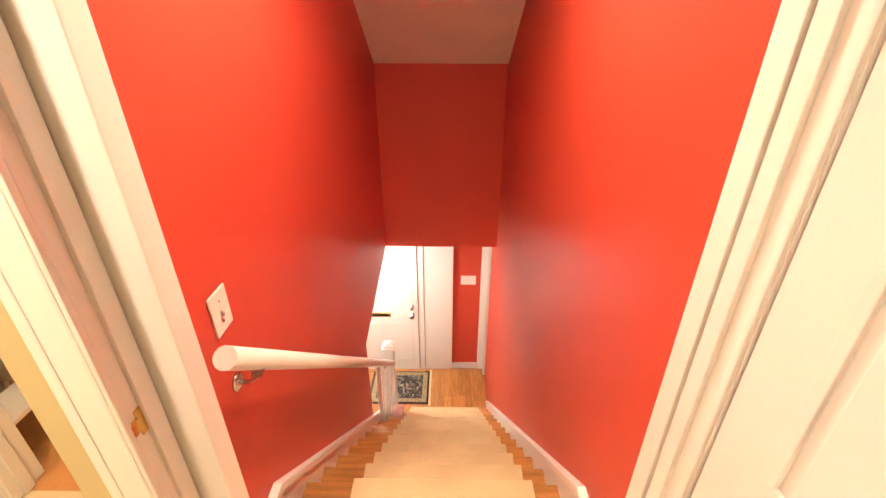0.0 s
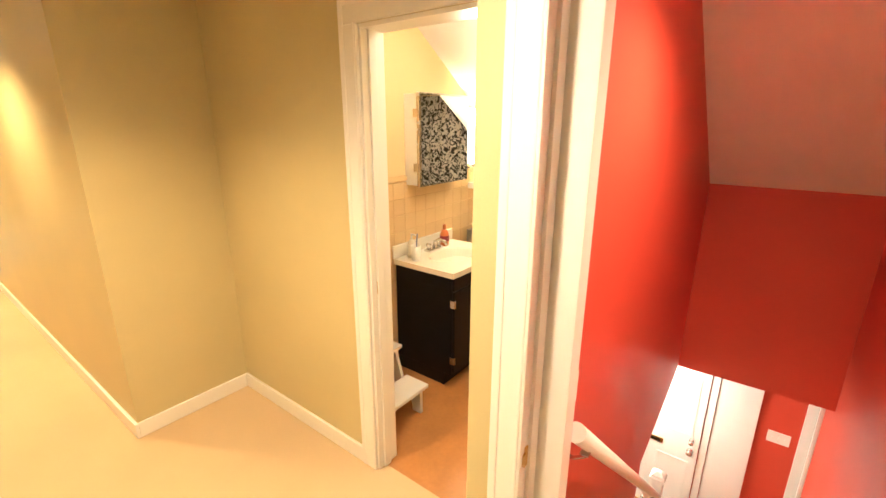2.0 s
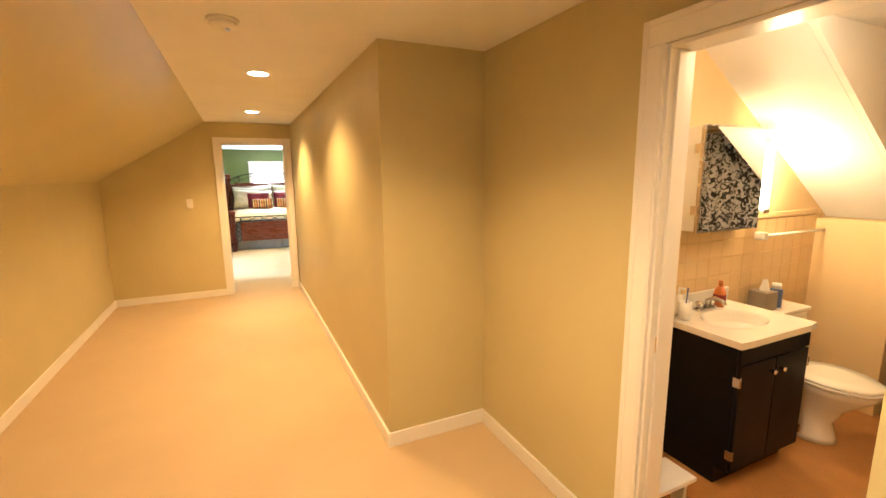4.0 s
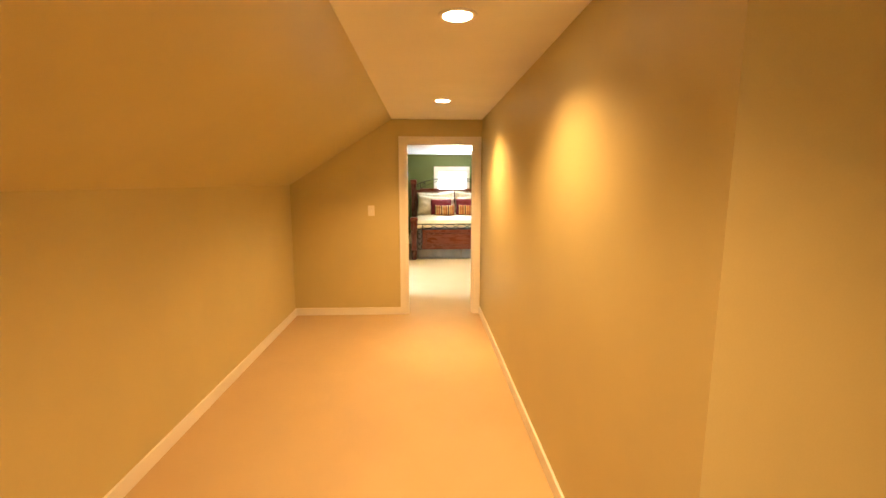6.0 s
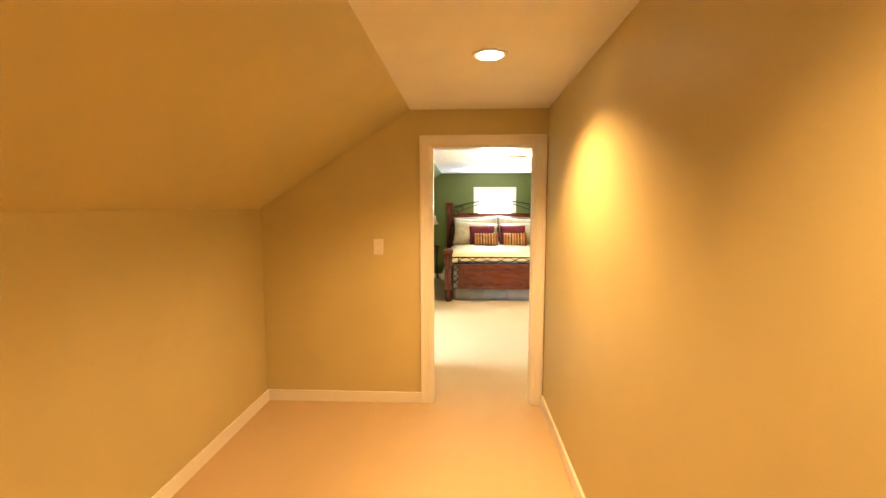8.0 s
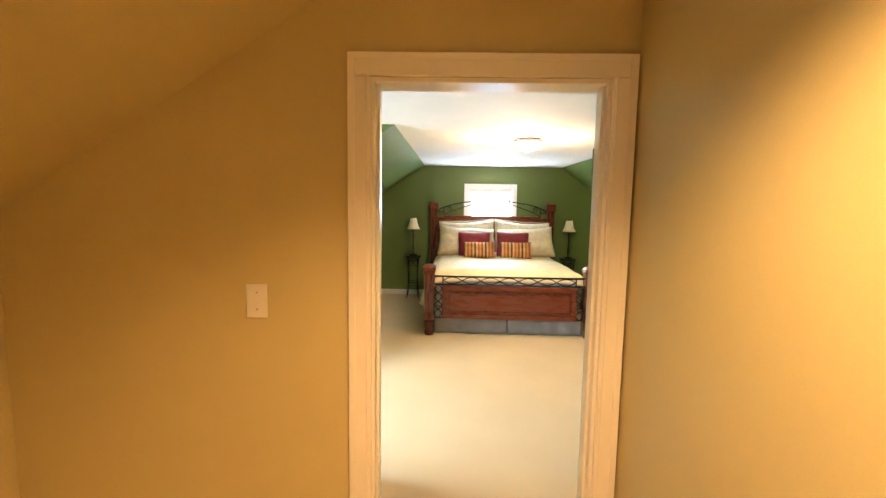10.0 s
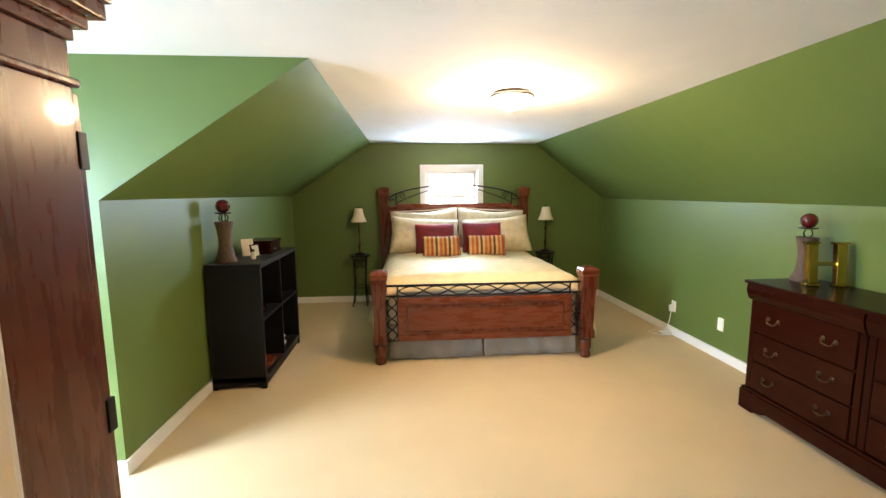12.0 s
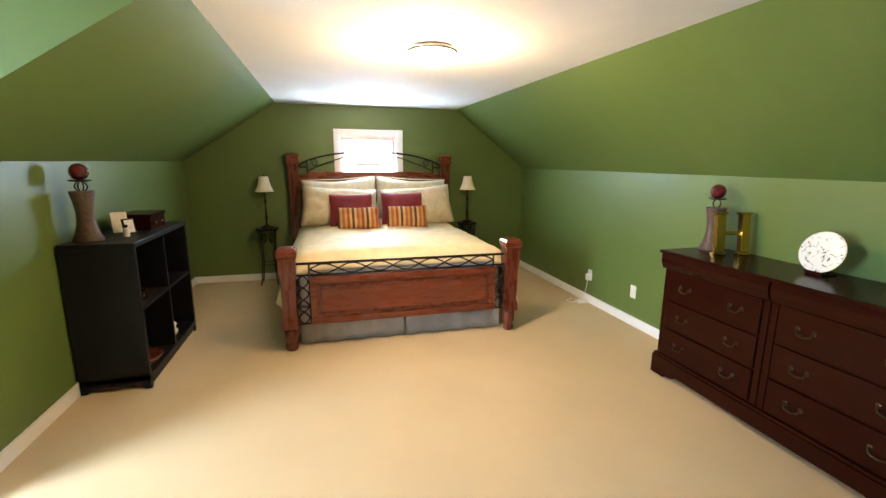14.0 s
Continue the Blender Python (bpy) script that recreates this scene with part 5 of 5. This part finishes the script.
part("tumbler", lathe([(0.028, 0), (0.034, 0.10), (0.031, 0.10), (0.025, 0.006)], 20), M_PLASTIC, gl)
part("toothbrush", bar((0.0, 0.0, 0.008), (0.028, 0.01, 0.17), r=0.004, n=6), M_BLUE, gl)
pu = thing("soap_pump", "clear plastic soap pump bottle", "soap bottle", m=pose(2.80, -4.88, 0.8005))
part("bottle", lathe([(0.026, 0), (0.028, 0.02), (0.026, 0.10), (0.012, 0.12)], 18), M_CERAMIC, pu)
part("pump", bar((0, 0, 0.12), (0, 0, 0.155), (0, -0.035, 0.155), r=0.006, n=8), M_PLASTIC, pu)
ob = thing("lotion_bottle", "orange plastic lotion bottle by the faucet", "bottle", m=pose(3.16, -4.88, 0.8005))
part("body", lathe([(0.030, 0), (0.034, 0.02), (0.032, 0.09), (0.018, 0.12)], 18), M_ORANGE, ob)
part("band", lathe([(0.0335, 0.035), (0.0345, 0.04), (0.0345, 0.07), (0.0335, 0.075)], 18), M_CRIMSON, ob)
part("cap", lathe([(0.014, 0.1202), (0.013, 0.155), (0.003, 0.157)], 14), M_ORANGE, ob)

mc = thing("medicine_cabinet", "mirrored medicine cabinet on the bathroom wall", "medicine cabinet")
part("case", box(2.84, 3.37, YW - 0.105, YW - 0.001, 1.27, 1.83, 0.003), M_PLASTIC, mc)
mf = part("mirror_door", box(2.835, 3.375, YW - 0.125, YW - 0.106, 1.262, 1.838, 0.003), M_STEEL, mc)
part("mirror", box(2.847, 3.363, YW - 0.1275, YW - 0.1252, 1.274, 1.826), M_MIRROR, mf, "silvered mirror")
for z in (1.36, 1.69):
    part("hinge", box(2.831, 2.839, YW - 0.12, YW - 0.08, z, z + 0.05), M_STEEL, mc)
vl = thing("vanity_light", "lit tubular light beside the mirror", "wall light", m=pose(3.52, YW, 1.56))
part("back_plate", box(-0.045, 0.045, -0.02, -0.001, -0.24, 0.24, 0.004), M_STEEL, vl)
tb = part("tube", lathe([(0.004, -0.20), (0.030, -0.19), (0.030, 0.19), (0.004, 0.20)], 18, 0, -0.06), M_TUBE, vl, "glowing glass tube")
tb.visible_shadow = False
for z in (-0.21, 0.21):
    part("holder", box(-0.03, 0.03, -0.085, -0.0205, z - 0.012, z + 0.012, 0.003), M_STEEL, vl)
# Unseen fitting added to house the bathroom's ceiling fill.
bc2 = thing("bathroom_ceiling_light", "small lit flush glass light added on the bathroom ceiling as fill", "ceiling light", m=pose(2.55, -5.6, CEIL))
part("pan", lathe([(0.10, -0.0005), (0.10, -0.02)], 24), M_STEEL, bc2)
part("glass_bowl", lathe([(0.11, -0.0202), (0.10, -0.06), (0.05, -0.085), (0.004, -0.09)], 24), M_DOME, bc2)
for o in bc2.children:
    o.visible_shadow = False
tr = thing("towel_bar", "white ceramic towel bar on the tiled wall", "towel bar")
part("bar", bar((3.58, YW - 0.06, 1.19), (4.28, YW - 0.06, 1.19), r=0.010), M_CERAMIC, tr)
for x in (3.57, 4.29):
    part("post", box(x - 0.022, x + 0.022, YW - 0.078, YW - 0.013, 1.165, 1.215, 0.008), M_CERAMIC, tr)

# toilet
to = thing("toilet", "white ceramic toilet with closed wooden-look lid", "toilet", m=pose(3.68, YW, 0))
part("tank", box(-0.22, 0.22, -0.20, -0.015, 0.37, 0.70, 0.02), M_CERAMIC, to)
part("tank_lid", box(-0.23, 0.23, -0.21, -0.013, 0.702, 0.730, 0.01), M_CERAMIC, to)
part("flush_lever", bar((-0.17, -0.20, 0.64), (-0.17, -0.22, 0.64), (-0.11, -0.225, 0.635), r=0.006), M_STEEL, to)


def egg(profile, cy):
    b = bmesh.new()
    rr = []
    for r, z, dy in profile:
        ring = []
        for k in range(28):
            a = 2 * math.pi * k / 28
            yy = math.sin(a) * r * (1.35 if math.sin(a) < 0 else 0.95)
            ring.append(b.verts.new((math.cos(a) * r, cy + dy + yy, z)))
        rr.append(ring)
    for p, q in zip(rr, rr[1:]):
        for k in range(28):
            b.faces.new((p[k], p[(k + 1) % 28], q[(k + 1) % 28], q[k])).smooth = True
    b.faces.new(rr[0][::-1])
    b.faces.new(rr[-1])
    return b


part("bowl", egg([(0.115, 0.0, 0.08), (0.11, 0.03, 0.08), (0.085, 0.12, 0.07), (0.105, 0.22, 0.04), (0.165, 0.33, 0.0), (0.18, 0.375, 0.0)], -0.44), M_CERAMIC, to)
part("seat", egg([(0.185, 0.376, 0), (0.190, 0.385, 0), (0.186, 0.396, 0)], -0.44), M_CERAMIC, to)
part("lid", egg([(0.182, 0.3965, 0), (0.186, 0.405, 0), (0.175, 0.416, 0), (0.10, 0.420, 0)], -0.44), M_CERAMIC, to)
tx = thing("tissue_box", "grey metal tissue box cover with white tissue", "tissue box", m=pose(3.56, YW - 0.10, 0.7305))
part("cover", box(-0.06, 0.06, -0.055, 0.055, 0, 0.12, 0.004), M_GREY, tx)
tis = bmesh.new()
bmesh.ops.create_cone(tis, segments=9, radius1=0.03, radius2=0.012, depth=0.07)
part("tissue", moved(tis, pose(0.01, 0, 0.156)), M_PLASTIC, tx)
cn = thing("spray_can", "blue and white cleaning canister on the toilet tank", "canister", m=pose(3.70, YW - 0.10, 0.7305))
part("body", lathe([(0.036, 0), (0.036, 0.11), (0.030, 0.118)], 20), M_BLUE, cn)
part("cap", lathe([(0.028, 0.1182), (0.026, 0.15), (0.004, 0.152)], 18), M_PLASTIC, cn)

# shower curtain, rod and tub
tub = thing("bathtub", "dark-sided bathtub behind the curtain", "bathtub")
part("apron", box(4.34, 4.40, -6.185, YW - 0.47, 0, 0.52, 0.01), M_BLACK, tub)
part("rim", box(4.34, 4.98, -6.185, YW - 0.47, 0.521, 0.55, 0.01), M_CERAMIC, tub)
cu = thing("shower_curtain", "black and white damask shower curtain", "shower curtain")
cvm = cloth_strip([(4.31, -6.15 + 0.84 * k / 70, -1, 0) for k in range(71)], 0.022, 0.62, 0.28, 1.91, 0.0, 41)
part("cloth", cvm, M_DAMASK, cu)
part("rod", bar((4.31, -6.19, 1.93), (4.31, YW - 0.47, 1.93), r=0.012), M_STEEL, cu)
fixed("wall_tub_end", box(4.26, 4.998, YW - 0.46, YW - 0.002, 0, 1.268), M_BATH, "cream tiled end wall of the bathtub", "wall")

# step stool
so = thing("step_stool", "white wooden two-step stool inside the bathroom door", "step stool", m=pose(2.27, -5.08, 0))
for x in (-0.15, 0.13):
    part("side", prism([(-0.20, 0), (-0.20, 0.17), (-0.06, 0.17), (0.0, 0.36), (0.16, 0.36), (0.16, 0.0), (0.11, 0.0), (0.09, 0.12), (-0.12, 0.12), (-0.14, 0.0)], "x", x, x + 0.02), M_TRIM, so)
part("lower_step", box(-0.17, 0.17, -0.23, -0.06, 0.1705, 0.192, 0.004), M_TRIM, so)
part("upper_step", box(-0.17, 0.17, -0.03, 0.18, 0.3605, 0.382, 0.004), M_TRIM, so)
part("brace", box(-0.13, 0.13, 0.10, 0.118, 0.14, 0.24, 0.003), M_TRIM, so)
hk = thing("coat_hook", "small brass hook on the bathroom wall", "hook", m=pose(2.36, YW, 1.55))
part("plate", box(-0.012, 0.012, -0.004, -0.0005, -0.03, 0.03), M_BRASS, hk)
part("prong", bar((0, -0.004, 0), (0, -0.03, -0.012), (0, -0.045, 0.01), r=0.004, n=6), M_BRASS, hk)

# ---- wall tiles of the bathroom, boards of the foyer ----
wt = thing("wainscot", "cream glazed square wall tiles with a bullnose cap", "wall tile", kind="structure")
tile = mesh_of("tile", box(-0.053, 0.053, -0.010, -0.001, -0.053, 0.053, 0.002), M_TILE)
for i in range(21):
    for j in range(12):
        o = new("tile", tile)
        o.parent = wt
        o.location = (2.12 + 0.1075 * i, YW, 0.054 + 0.1075 * j)
part("cap", box(2.065, 4.26, YW - 0.014, YW - 0.001, 1.297, 1.33, 0.004), M_TILE, wt)

fb = thing("foyer_floorboards", "honey oak strip floor boards", "floor boards", kind="structure")
rng = random.Random(5)
yb = -7.38
while yb < -4.75:
    xb = 3.22 - rng.uniform(0, 0.8)
    while xb < XF - 0.02:
        ln = rng.uniform(0.6, 1.1)
        a, b = max(xb, 3.22), min(xb + ln, XF - 0.02)
        if b - a > 0.05 and (a > 3.2 and not (yb < -6.3 and b < 4.35)):
            part("board", box(a, b - 0.0015, yb, yb + 0.0815, LOW - 0.0115, LOW, 0.0), M_OAK, fb)
        xb += ln
    yb += 0.083
